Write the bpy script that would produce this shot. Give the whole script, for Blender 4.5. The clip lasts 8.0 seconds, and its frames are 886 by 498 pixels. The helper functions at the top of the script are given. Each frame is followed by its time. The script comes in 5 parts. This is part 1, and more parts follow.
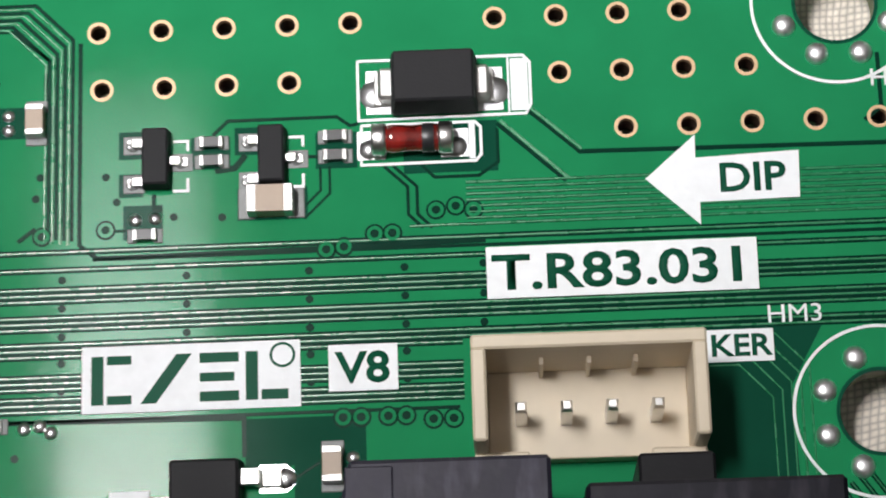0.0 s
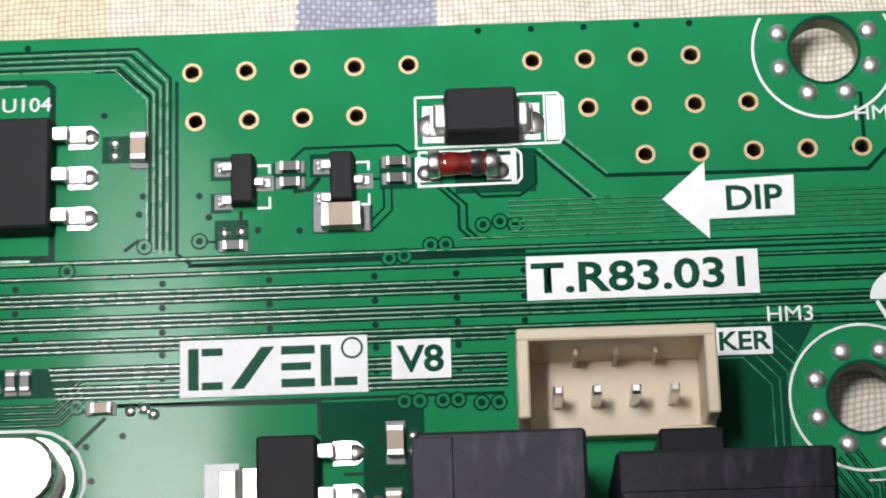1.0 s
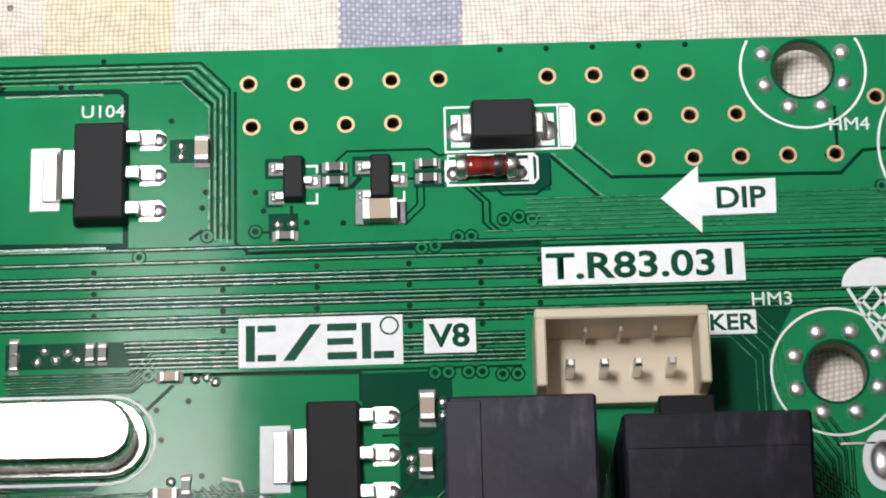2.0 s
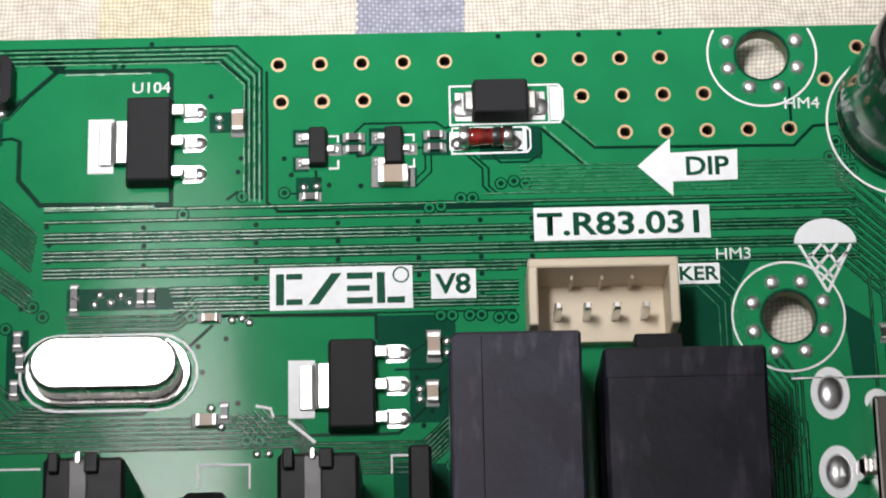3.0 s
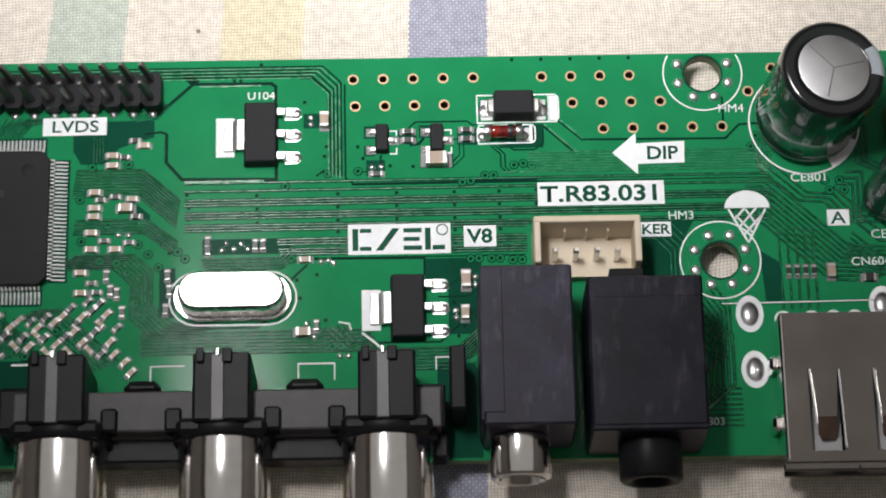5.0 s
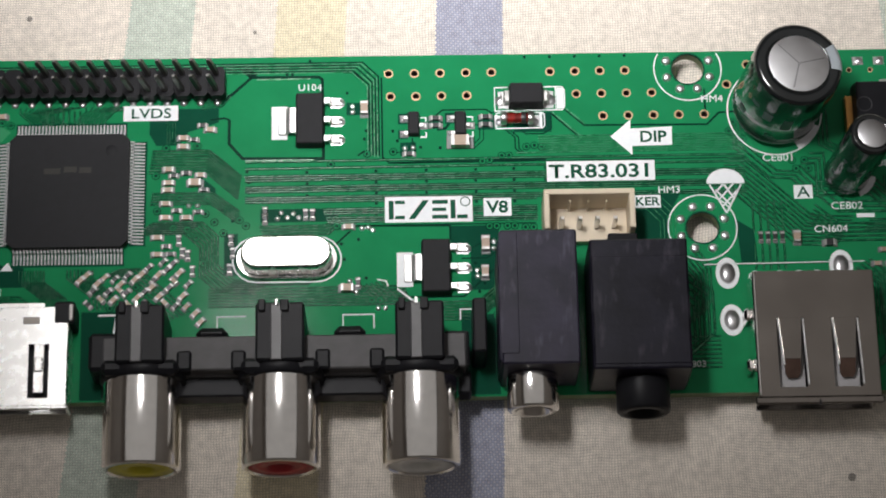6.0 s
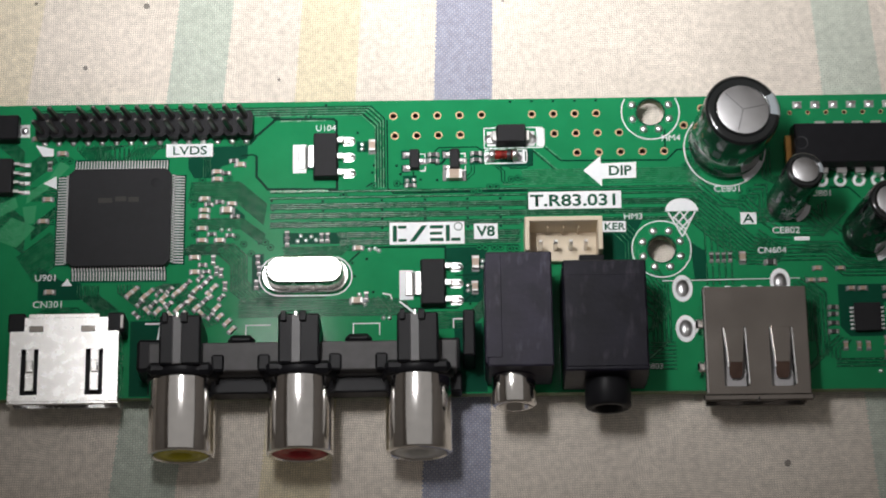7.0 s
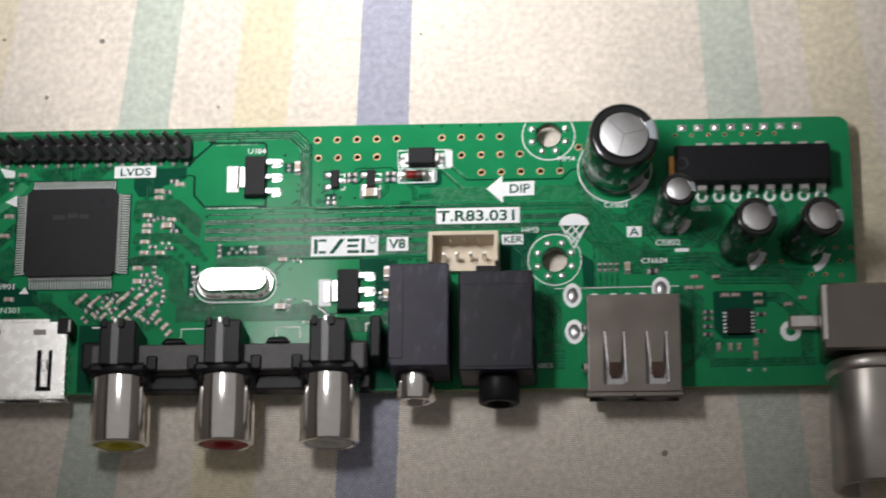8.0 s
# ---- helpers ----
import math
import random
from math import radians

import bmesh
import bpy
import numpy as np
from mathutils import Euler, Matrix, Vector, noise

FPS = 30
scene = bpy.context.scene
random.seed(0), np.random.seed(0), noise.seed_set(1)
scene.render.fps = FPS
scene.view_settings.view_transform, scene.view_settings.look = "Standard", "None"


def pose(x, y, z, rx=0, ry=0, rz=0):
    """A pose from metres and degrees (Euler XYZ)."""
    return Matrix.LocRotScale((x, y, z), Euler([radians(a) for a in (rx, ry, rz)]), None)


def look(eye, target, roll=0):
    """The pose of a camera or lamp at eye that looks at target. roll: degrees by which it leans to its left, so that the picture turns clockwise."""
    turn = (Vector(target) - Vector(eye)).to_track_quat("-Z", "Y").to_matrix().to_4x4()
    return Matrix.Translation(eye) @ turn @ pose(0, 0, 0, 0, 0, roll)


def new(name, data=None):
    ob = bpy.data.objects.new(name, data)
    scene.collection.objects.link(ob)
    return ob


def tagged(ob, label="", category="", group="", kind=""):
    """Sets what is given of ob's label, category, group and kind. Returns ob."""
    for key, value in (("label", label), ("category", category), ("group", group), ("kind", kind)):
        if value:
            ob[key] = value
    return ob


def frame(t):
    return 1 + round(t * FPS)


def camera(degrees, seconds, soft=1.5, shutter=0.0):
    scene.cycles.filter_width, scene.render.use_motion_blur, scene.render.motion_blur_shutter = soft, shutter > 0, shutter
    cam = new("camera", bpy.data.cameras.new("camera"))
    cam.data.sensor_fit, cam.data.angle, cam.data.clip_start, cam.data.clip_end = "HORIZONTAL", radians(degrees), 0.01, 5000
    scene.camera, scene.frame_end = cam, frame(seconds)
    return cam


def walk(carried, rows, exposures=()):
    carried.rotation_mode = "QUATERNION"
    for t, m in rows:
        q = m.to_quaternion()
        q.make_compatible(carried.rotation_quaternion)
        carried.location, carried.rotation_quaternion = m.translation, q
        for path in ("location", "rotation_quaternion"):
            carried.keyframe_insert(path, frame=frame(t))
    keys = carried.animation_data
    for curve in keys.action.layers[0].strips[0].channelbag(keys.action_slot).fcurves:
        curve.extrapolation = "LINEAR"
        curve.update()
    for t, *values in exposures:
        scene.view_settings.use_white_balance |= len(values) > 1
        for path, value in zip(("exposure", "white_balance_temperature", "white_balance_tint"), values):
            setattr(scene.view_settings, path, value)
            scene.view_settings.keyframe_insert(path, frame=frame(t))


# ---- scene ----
cam = camera(20.0, 8.0, soft=1.9, shutter=0.5)
# seconds, eye in metres, turn in degrees
PATH = [
    (0.0, 0.01995, -0.02763, 0.11655, 15.782, 1.941, -1.610),
    (0.5, 0.01841, -0.03104, 0.12459, 16.467, 1.727, -1.508),
    (1.0, 0.01673, -0.03509, 0.13503, 16.932, 1.439, -1.537),
    (1.5, 0.01503, -0.03850, 0.14396, 17.208, 1.106, -1.434),
    (3.0, 0.01147, -0.05286, 0.17464, 17.617, 0.026, -1.120),
    (3.5, 0.01094, -0.05945, 0.18664, 17.907, 0.079, -1.039),
    (4.0, 0.00986, -0.06627, 0.20269, 18.231, 0.005, -1.013),
    (5.5, 0.00507, -0.09312, 0.25740, 19.300, -0.323, -1.071),
    (6.0, 0.00300, -0.10266, 0.27700, 19.431, -0.417, -1.030),
    (6.5, 0.00272, -0.10963, 0.29891, 19.338, -0.409, -0.978),
    (7.0, 0.00792, -0.11503, 0.32468, 19.128, 0.354, -0.702),
    (7.5, 0.02221, -0.11919, 0.34484, 18.691, 1.859, -0.125),
    (8.0, 0.04314, -0.12224, 0.36157, 18.534, 3.602, 0.246),
]
walk(cam, [(t, pose(*p)) for t, *p in PATH])

# ---- light: a slim desk lamp and an added overhead fill in a pale room ----
BZ = 0.0032  # height of the board's upper face over the cloth
world = bpy.data.worlds.new("room_air")
scene.world = world
world.use_nodes = True
world.node_tree.nodes["Background"].inputs[0].default_value = (0.75, 0.85, 1.0, 1)
world.node_tree.nodes["Background"].inputs[1].default_value = 0.03
lamp = bpy.data.lights.new("desk_lamp_light", "AREA")
lamp.shape, lamp.size, lamp.size_y, lamp.energy, lamp.color = "RECTANGLE", 0.018, 0.094, 0.117, (0.99, 0.97, 0.97)
lamp_ob = new("desk_lamp_light", lamp)
lamp_ob.matrix_world = pose(-0.027, 0.038, 0.193, 11, -11, 0)
lamp.spread = radians(64)
# broad unseen panel, added to lift the shadows and grey the metal reflections
room = bpy.data.lights.new("added_fill_light", "AREA")
room.shape, room.size, room.size_y, room.energy, room.color = "RECTANGLE", 3.2, 2.8, 6.6, (1.0, 0.97, 0.94)
room_ob = new("added_fill_light", room)
room_ob.matrix_world = look((0.15, 0.1, 1.7), (0.15, 0.1, 0))


# ---- materials ----
def mat(name, color, rough=0.5, metal=0.0, vary=0.12, scale=900.0, bump=0.0, bump_scale=3000.0, spec=0.5, coat=0.0, second=None):
    """A procedural material: colour varied at two scales, roughness varied, fine relief."""
    m = bpy.data.materials.new(name)
    m.use_nodes = True
    nt = m.node_tree
    b = nt.nodes["Principled BSDF"]
    tex = nt.nodes.new("ShaderNodeTexCoord")
    n1, n2 = nt.nodes.new("ShaderNodeTexNoise"), nt.nodes.new("ShaderNodeTexNoise")
    n1.inputs["Scale"].default_value, n2.inputs["Scale"].default_value = scale, scale * 0.13
    n1.inputs["Detail"].default_value = n2.inputs["Detail"].default_value = 4
    for n in (n1, n2):
        nt.links.new(tex.outputs["Object"], n.inputs["Vector"])
    add = nt.nodes.new("ShaderNodeMath")
    add.operation = "ADD"
    nt.links.new(n1.outputs["Fac"], add.inputs[0])
    nt.links.new(n2.outputs["Fac"], add.inputs[1])
    ramp = nt.nodes.new("ShaderNodeMapRange")
    ramp.inputs["From Min"].default_value, ramp.inputs["From Max"].default_value = 0.7, 1.3
    nt.links.new(add.outputs[0], ramp.inputs["Value"])
    mix = nt.nodes.new("ShaderNodeMix")
    mix.data_type = "RGBA"
    lo = second or [c * (1 - vary) for c in color]
    hi = [min(1, c * (1 + vary)) for c in color]
    mix.inputs["A"].default_value, mix.inputs["B"].default_value = (*lo, 1), (*hi, 1)
    nt.links.new(ramp.outputs["Result"], mix.inputs["Factor"])
    nt.links.new(mix.outputs["Result"], b.inputs["Base Color"])
    r = nt.nodes.new("ShaderNodeMapRange")
    r.inputs["To Min"].default_value, r.inputs["To Max"].default_value = rough * 0.8, min(1, rough * 1.25)
    nt.links.new(n1.outputs["Fac"], r.inputs["Value"])
    nt.links.new(r.outputs["Result"], b.inputs["Roughness"])
    b.inputs["Metallic"].default_value = metal
    b.inputs["Specular IOR Level"].default_value = spec
    b.inputs["Coat Weight"].default_value = coat
    b.inputs["Coat Roughness"].default_value = 0.08
    if bump:
        n3 = nt.nodes.new("ShaderNodeTexNoise")
        n3.inputs["Scale"].default_value = bump_scale
        nt.links.new(tex.outputs["Object"], n3.inputs["Vector"])
        bp = nt.nodes.new("ShaderNodeBump")
        bp.inputs["Strength"].default_value, bp.inputs["Distance"].default_value = bump, 0.00005
        nt.links.new(n3.outputs["Fac"], bp.inputs["Height"])
        nt.links.new(bp.outputs["Normal"], b.inputs["Normal"])
    return m


MASK = mat("solder_mask_over_copper", (0.013, 0.205, 0.078), 0.09, vary=0.10, scale=300, bump=0.08, bump_scale=900, spec=0.09)
MASK_DARK = mat("solder_mask_over_bare_laminate", (0.006, 0.060, 0.034), 0.12, vary=0.1, scale=300, bump=0.06, spec=0.03)
GAP = mat("solder_mask_gap", (0.003, 0.030, 0.018), 0.2, vary=0.1, spec=0.05)
RIDGE = mat("solder_mask_over_trace", (0.018, 0.22, 0.086), 0.27, vary=0.08, bump=0.25, bump_scale=1200, spec=1.0)
# paler green that paints the reflections of some copper zones
PATCH = mat("mask_with_copper_reflection", (0.045, 0.27, 0.12), 0.2, vary=0.12, scale=400, spec=0.06)
LAMINATE = mat("laminate_edge", (0.16, 0.20, 0.10), 0.6, vary=0.2)
SILK = mat("silkscreen_ink", (0.82, 0.84, 0.86), 0.6, vary=0.05, scale=1500, bump=0.25, bump_scale=5000, spec=0.2)
INK = mat("mask_lettering", (0.007, 0.075, 0.040), 0.4, vary=0.1, spec=0.05)
TIN = mat("solder_tin", (0.90, 0.90, 0.92), 0.27, 1.0, vary=0.08, bump=0.3, bump_scale=1200)
PADS = mat("matt_tin", (0.20, 0.205, 0.205), 0.5, 0.12, vary=0.2, scale=2500, bump=0.3, bump_scale=2500, spec=0.4)
FINE = mat("fine_tinned_lead", (0.48, 0.48, 0.48), 0.5, 0.3, vary=0.1, spec=0.3)
# worn grey, lightened as well for the light on the crossbar's top
WORN_LIT = mat("worn_lit_grey_moulding", (0.085, 0.082, 0.084), 0.5, vary=0.25, scale=500, bump=0.2, spec=0.25)
SOLDER = mat("dull_solder", (0.52, 0.52, 0.53), 0.34, 1.0, vary=0.12, bump=0.3, bump_scale=2500)
DOME = mat("rounded_solder", (0.95, 0.95, 0.96), 0.40, 1.0, vary=0.06, bump=0.2, bump_scale=2000)
LEAD = mat("tinned_lead", (0.66, 0.65, 0.64), 0.30, 1.0, vary=0.10, bump=0.3, bump_scale=1800)
TERM = mat("dull_chip_end", (0.50, 0.49, 0.48), 0.40, 0.8, vary=0.25, scale=1500, bump=0.5, bump_scale=2500, spec=0.3)
COPPER = mat("bare_copper_ring", (0.62, 0.42, 0.25), 0.45, 0.2, vary=0.1, spec=0.3)
HOLE = mat("drilled_hole_wall", (0.05, 0.022, 0.010), 0.7, vary=0.2)
PLASTIC = mat("black_moulding", (0.010, 0.010, 0.012), 0.40, vary=0.15, bump=0.15, bump_scale=6000, spec=0.12)
EPOXY = mat("chip_epoxy", (0.017, 0.017, 0.019), 0.55, vary=0.12, bump=0.2, bump_scale=9000, spec=0.14)


def scuffed(name, color, scuff, rough):
    """Moulded plastic with pale rub marks and fine lengthwise scratches."""
    m = mat(name, color, rough, vary=0.45, scale=350, bump=0.4, bump_scale=1500, spec=0.2)
    nt = m.node_tree
    b = nt.nodes["Principled BSDF"]
    old = b.inputs["Base Color"].links[0].from_socket
    tex = nt.nodes.new("ShaderNodeTexCoord")
    mp = nt.nodes.new("ShaderNodeMapping")
    mp.inputs["Scale"].default_value = (1.0, 0.22, 1.0)
    nt.links.new(tex.outputs["Object"], mp.inputs["Vector"])
    fine, broad = nt.nodes.new("ShaderNodeTexNoise"), nt.nodes.new("ShaderNodeTexNoise")
    fine.inputs["Scale"].default_value, fine.inputs["Detail"].default_value = 1300, 6
    broad.inputs["Scale"].default_value, broad.inputs["Detail"].default_value = 260, 5
    nt.links.new(mp.outputs["Vector"], fine.inputs["Vector"])
    nt.links.new(tex.outputs["Object"], broad.inputs["Vector"])
    mul = nt.nodes.new("ShaderNodeMath")
    mul.operation = "MULTIPLY"
    nt.links.new(fine.outputs["Fac"], mul.inputs[0])
    nt.links.new(broad.outputs["Fac"], mul.inputs[1])
    ramp = nt.nodes.new("ShaderNodeMapRange")
    ramp.inputs["From Min"].default_value, ramp.inputs["From Max"].default_value = 0.29, 0.50
    nt.links.new(mul.outputs[0], ramp.inputs["Value"])
    mix = nt.nodes.new("ShaderNodeMix")
    mix.data_type = "RGBA"
    nt.links.new(ramp.outputs["Result"], mix.inputs["Factor"])
    nt.links.new(old, mix.inputs["A"])
    mix.inputs["B"].default_value = (*scuff, 1)
    nt.links.new(mix.outputs["Result"], b.inputs["Base Color"])
    return m


# one scuffed moulding twice; the first jack's gloss reflection is in its paler colour
JACK_SHEEN = scuffed("scuffed_moulding_with_sheen", (0.022, 0.020, 0.034), (0.080, 0.074, 0.105), 0.42)
JACK_NO_SHEEN = scuffed("scuffed_moulding_without_sheen", (0.008, 0.0075, 0.014), (0.050, 0.046, 0.062), 0.38)
IVORY = mat("ivory_nylon", (0.62, 0.53, 0.40), 0.45, vary=0.05, bump=0.05)
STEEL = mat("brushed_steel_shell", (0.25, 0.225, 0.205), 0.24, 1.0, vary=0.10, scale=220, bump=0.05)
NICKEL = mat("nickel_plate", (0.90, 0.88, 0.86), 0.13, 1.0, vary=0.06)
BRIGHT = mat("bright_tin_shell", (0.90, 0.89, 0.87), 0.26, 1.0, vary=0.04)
# steel of the dipped tips, its dark reflection put into the colour
TIP_REFLECTION = mat("steel_with_brown_reflection", (0.13, 0.085, 0.07), 0.2, 1.0, vary=0.2)
PALE = mat("pale_insulator", (0.42, 0.41, 0.42), 0.5, vary=0.08)
DULL = mat("dull_cast_metal", (0.50, 0.47, 0.44), 0.36, 1.0, vary=0.18, scale=200)
SLEEVE = mat("black_glossy_sleeve", (0.008, 0.010, 0.011), 0.16, vary=0.2, coat=0.6)
STRIPE = mat("grey_sleeve_print", (0.36, 0.40, 0.43), 0.35, vary=0.06)
DIM = mat("dark_sleeve_print", (0.05, 0.065, 0.07), 0.35, vary=0.06)
ALU = mat("capacitor_aluminium", (0.80, 0.80, 0.82), 0.40, 1.0, vary=0.06, scale=600)
CERAMIC = mat("ceramic_tan", (0.36, 0.27, 0.20), 0.45, vary=0.1)
CHIP = mat("resistor_black", (0.018, 0.018, 0.02), 0.35, vary=0.2)
GLASS_RED = mat("red_glass_bead", (0.24, 0.014, 0.010), 0.08, vary=0.5, scale=1200, coat=1.0, second=(0.05, 0.006, 0.005))
YELLOW = mat("yellow_insert", (0.62, 0.55, 0.03), 0.4)
RED = mat("red_insert", (0.45, 0.02, 0.03), 0.4)
WHITE = mat("white_insert", (0.75, 0.74, 0.70), 0.4)
AMBER = mat("copper_heat_slug", (0.72, 0.38, 0.12), 0.35, 0.8)
WOOD = mat("table_wood", (0.24, 0.14, 0.07), 0.5, vary=0.25, scale=20)
# pale so that the unseen added walls bounce light and show in metal
PLASTER = mat("pale_plaster", (0.66, 0.63, 0.60), 0.9, vary=0.05, scale=8)


def cloth_material():
    """Plain weave, cream with soft coloured stripes along y, with specks of dirt."""
    m = bpy.data.materials.new("woven_striped_cotton")
    m.use_nodes = True
    nt = m.node_tree
    b = nt.nodes["Principled BSDF"]
    b.inputs["Roughness"].default_value = 0.9
    b.inputs["Specular IOR Level"].default_value = 0.15
    tex = nt.nodes.new("ShaderNodeTexCoord")
    sep = nt.nodes.new("ShaderNodeSeparateXYZ")
    nt.links.new(tex.outputs["Object"], sep.inputs[0])

    def op(kind, a, b2=None, c=None):
        n = nt.nodes.new("ShaderNodeMath")
        n.operation = kind
        for i, v in enumerate((a, b2, c)):
            if v is None:
                continue
            if isinstance(v, (int, float)):
                n.inputs[i].default_value = v
            else:
                nt.links.new(v, n.inputs[i])
        return n.outputs[0]

    def noise_tex(scale, detail=3):
        n = nt.nodes.new("ShaderNodeTexNoise")
        n.inputs["Scale"].default_value, n.inputs["Detail"].default_value = scale, detail
        nt.links.new(tex.outputs["Object"], n.inputs["Vector"])
        return n.outputs["Fac"]

    x, y = sep.outputs[0], sep.outputs[1]
    wob = op("MULTIPLY", op("SUBTRACT", noise_tex(120), 0.5), 0.0016)
    wx, wy = op("ADD", x, wob), op("ADD", y, wob)
    pitch = 0.00064
    sx, sy = op("SINE", op("MULTIPLY", wx, 2 * math.pi / pitch)), op("SINE", op("MULTIPLY", wy, 2 * math.pi / pitch))
    check = op("MULTIPLY", sx, sy)
    cx = op("ABSOLUTE", op("SINE", op("MULTIPLY", wx, math.pi / pitch * 2)))
    cy = op("ABSOLUTE", op("SINE", op("MULTIPLY", wy, math.pi / pitch * 2)))
    thread = op("MULTIPLY", op("POWER", cx, 0.5), op("POWER", cy, 0.5))
    height = op("ADD", op("MULTIPLY", thread, 0.7), op("MULTIPLY", check, 0.3))
    # stripes run a little askew
    u = op("ADD", x, op("MULTIPLY", y, op("SUBTRACT", op("MULTIPLY", x, 1.85), 0.048)))
    color = None
    base = nt.nodes.new("ShaderNodeRGB")
    base.outputs[0].default_value = (0.75, 0.68, 0.60, 1)
    color = base.outputs[0]
    stripes = [(-0.0332, -0.0250, (0.37, 0.50, 0.43), 0.75), (-0.0146, -0.0058, (0.72, 0.63, 0.36), 0.65), (0.0056, 0.0140, (0.20, 0.24, 0.39), 0.85),
               (0.0619, 0.0705, (0.40, 0.53, 0.46), 0.7), (0.0785, 0.0880, (0.74, 0.66, 0.38), 0.55), (-0.0800, -0.0710, (0.20, 0.24, 0.39), 0.8),
               (0.1010, 0.1095, (0.20, 0.24, 0.39), 0.8), (-0.1240, -0.1150, (0.37, 0.50, 0.43), 0.7), (-0.0630, -0.0535, (0.72, 0.63, 0.36), 0.5)]
    fray = op("MULTIPLY", check, 0.00012)
    uu = op("ADD", u, fray)
    for lo, hi, rgb, amount in stripes:
        inside = op("MULTIPLY", op("GREATER_THAN", uu, lo), op("LESS_THAN", uu, hi))
        # the weft stays cream, so half of the crossings show through
        fac = op("MULTIPLY", inside, op("ADD", op("MULTIPLY", check, 0.12), amount - 0.15))
        mix = nt.nodes.new("ShaderNodeMix")
        mix.data_type = "RGBA"
        nt.links.new(fac, mix.inputs["Factor"])
        nt.links.new(color, mix.inputs["A"])
        mix.inputs["B"].default_value = (*rgb, 1)
        color = mix.outputs["Result"]
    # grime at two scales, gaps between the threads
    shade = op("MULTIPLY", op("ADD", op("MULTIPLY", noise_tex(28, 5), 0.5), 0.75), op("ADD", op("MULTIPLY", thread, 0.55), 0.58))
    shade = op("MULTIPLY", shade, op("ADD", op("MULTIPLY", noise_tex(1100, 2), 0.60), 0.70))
    # a few dark crumbs and spots
    for sx0, sy0, r in ((-0.0427, 0.0253, 0.00055), (0.0526, -0.0331, 0.00075), (-0.0155, 0.0231, 0.00035), (-0.0343, 0.0347, 0.00065), (-0.0498, 0.0353, 0.0004), (0.0162, 0.0347, 0.0003), (0.0340, 0.0420, 0.0004)):
        away = op("SQRT", op("ADD", op("POWER", op("SUBTRACT", wx, sx0), 2.0), op("POWER", op("SUBTRACT", y, sy0), 2.0)))
        shade = op("MULTIPLY", shade, op("ADD", op("MULTIPLY", op("GREATER_THAN", away, r * 0.65), 0.65), 0.35))
    mul = nt.nodes.new("ShaderNodeVectorMath")
    mul.operation = "SCALE"
    nt.links.new(color, mul.inputs[0])
    nt.links.new(shade, mul.inputs["Scale"])
    nt.links.new(mul.outputs[0], b.inputs["Base Color"])
    bp = nt.nodes.new("ShaderNodeBump")
    bp.inputs["Strength"].default_value, bp.inputs["Distance"].default_value = 0.7, 0.00012
    nt.links.new(height, bp.inputs["Height"])
    nt.links.new(bp.outputs["Normal"], b.inputs["Normal"])
    return m


CLOTH = cloth_material()


# ---- building blocks, in millimetres ----
def joined(*some):
    out = bmesh.new()
    for b in some:
        me = bpy.data.meshes.new("tmp")
        b.to_mesh(me)
        b.free()
        out.from_mesh(me)
        bpy.data.meshes.remove(me)
    return out


def box(x0, x1, y0, y1, z0, z1, bevel=0.0, taper=0.0, seg=1):
    """A block; taper: how much the upper face is drawn in on each side."""
    b = bmesh.new()
    v = [b.verts.new(p) for p in ((x0, y0, z0), (x1, y0, z0), (x1, y1, z0), (x0, y1, z0),
                                  (x0 + taper, y0 + taper, z1), (x1 - taper, y0 + taper, z1), (x1 - taper, y1 - taper, z1), (x0 + taper, y1 - taper, z1))]
    for f in ((3, 2, 1, 0), (4, 5, 6, 7), (0, 1, 5, 4), (1, 2, 6, 5), (2, 3, 7, 6), (3, 0, 4, 7)):
        b.faces.new([v[i] for i in f])
    if bevel:
        bmesh.ops.bevel(b, geom=b.edges[:], offset=bevel, segments=seg, affect="EDGES", profile=0.6)
    return b


def lathe(profile, seg=32):
    """A body of revolution about z from (radius, z) pairs; smooth."""
    b = bmesh.new()
    rings = []
    for r, z in profile:
        if r <= 1e-6:
            rings.append([b.verts.new((0, 0, z))])
        else:
            rings.append([b.verts.new((r * math.cos(2 * math.pi * i / seg), r * math.sin(2 * math.pi * i / seg), z)) for i in range(seg)])
    for a, c in zip(rings, rings[1:]):
        for i in range(seg):
            j = (i + 1) % seg
            quad = [a[i % len(a)], a[j % len(a)], c[j % len(c)], c[i % len(c)]]
            face = []
            for v in quad:
                if v not in face:
                    face.append(v)
            if len(face) > 2:
                b.faces.new(face).smooth = True
    return b


def moved(b, m):
    bmesh.ops.transform(b, matrix=m, verts=b.verts[:])
    return b


def shift(b, x, y, z=0.0):
    bmesh.ops.translate(b, vec=(x, y, z), verts=b.verts[:])
    return b


def prism(points, z0, z1, bevel=0.0):
    b = bmesh.new()
    low = [b.verts.new((x, y, z0)) for x, y in points]
    top = [b.verts.new((x, y, z1)) for x, y in points]
    n = len(points)
    b.faces.new(top)
    b.faces.new(low[::-1])
    for i in range(n):
        b.faces.new([low[i], low[(i + 1) % n], top[(i + 1) % n], top[i]])
    bmesh.ops.recalc_face_normals(b, faces=b.faces[:])
    if bevel:
        bmesh.ops.bevel(b, geom=b.edges[:], offset=bevel, segments=2, affect="EDGES", profile=0.6)
    return b


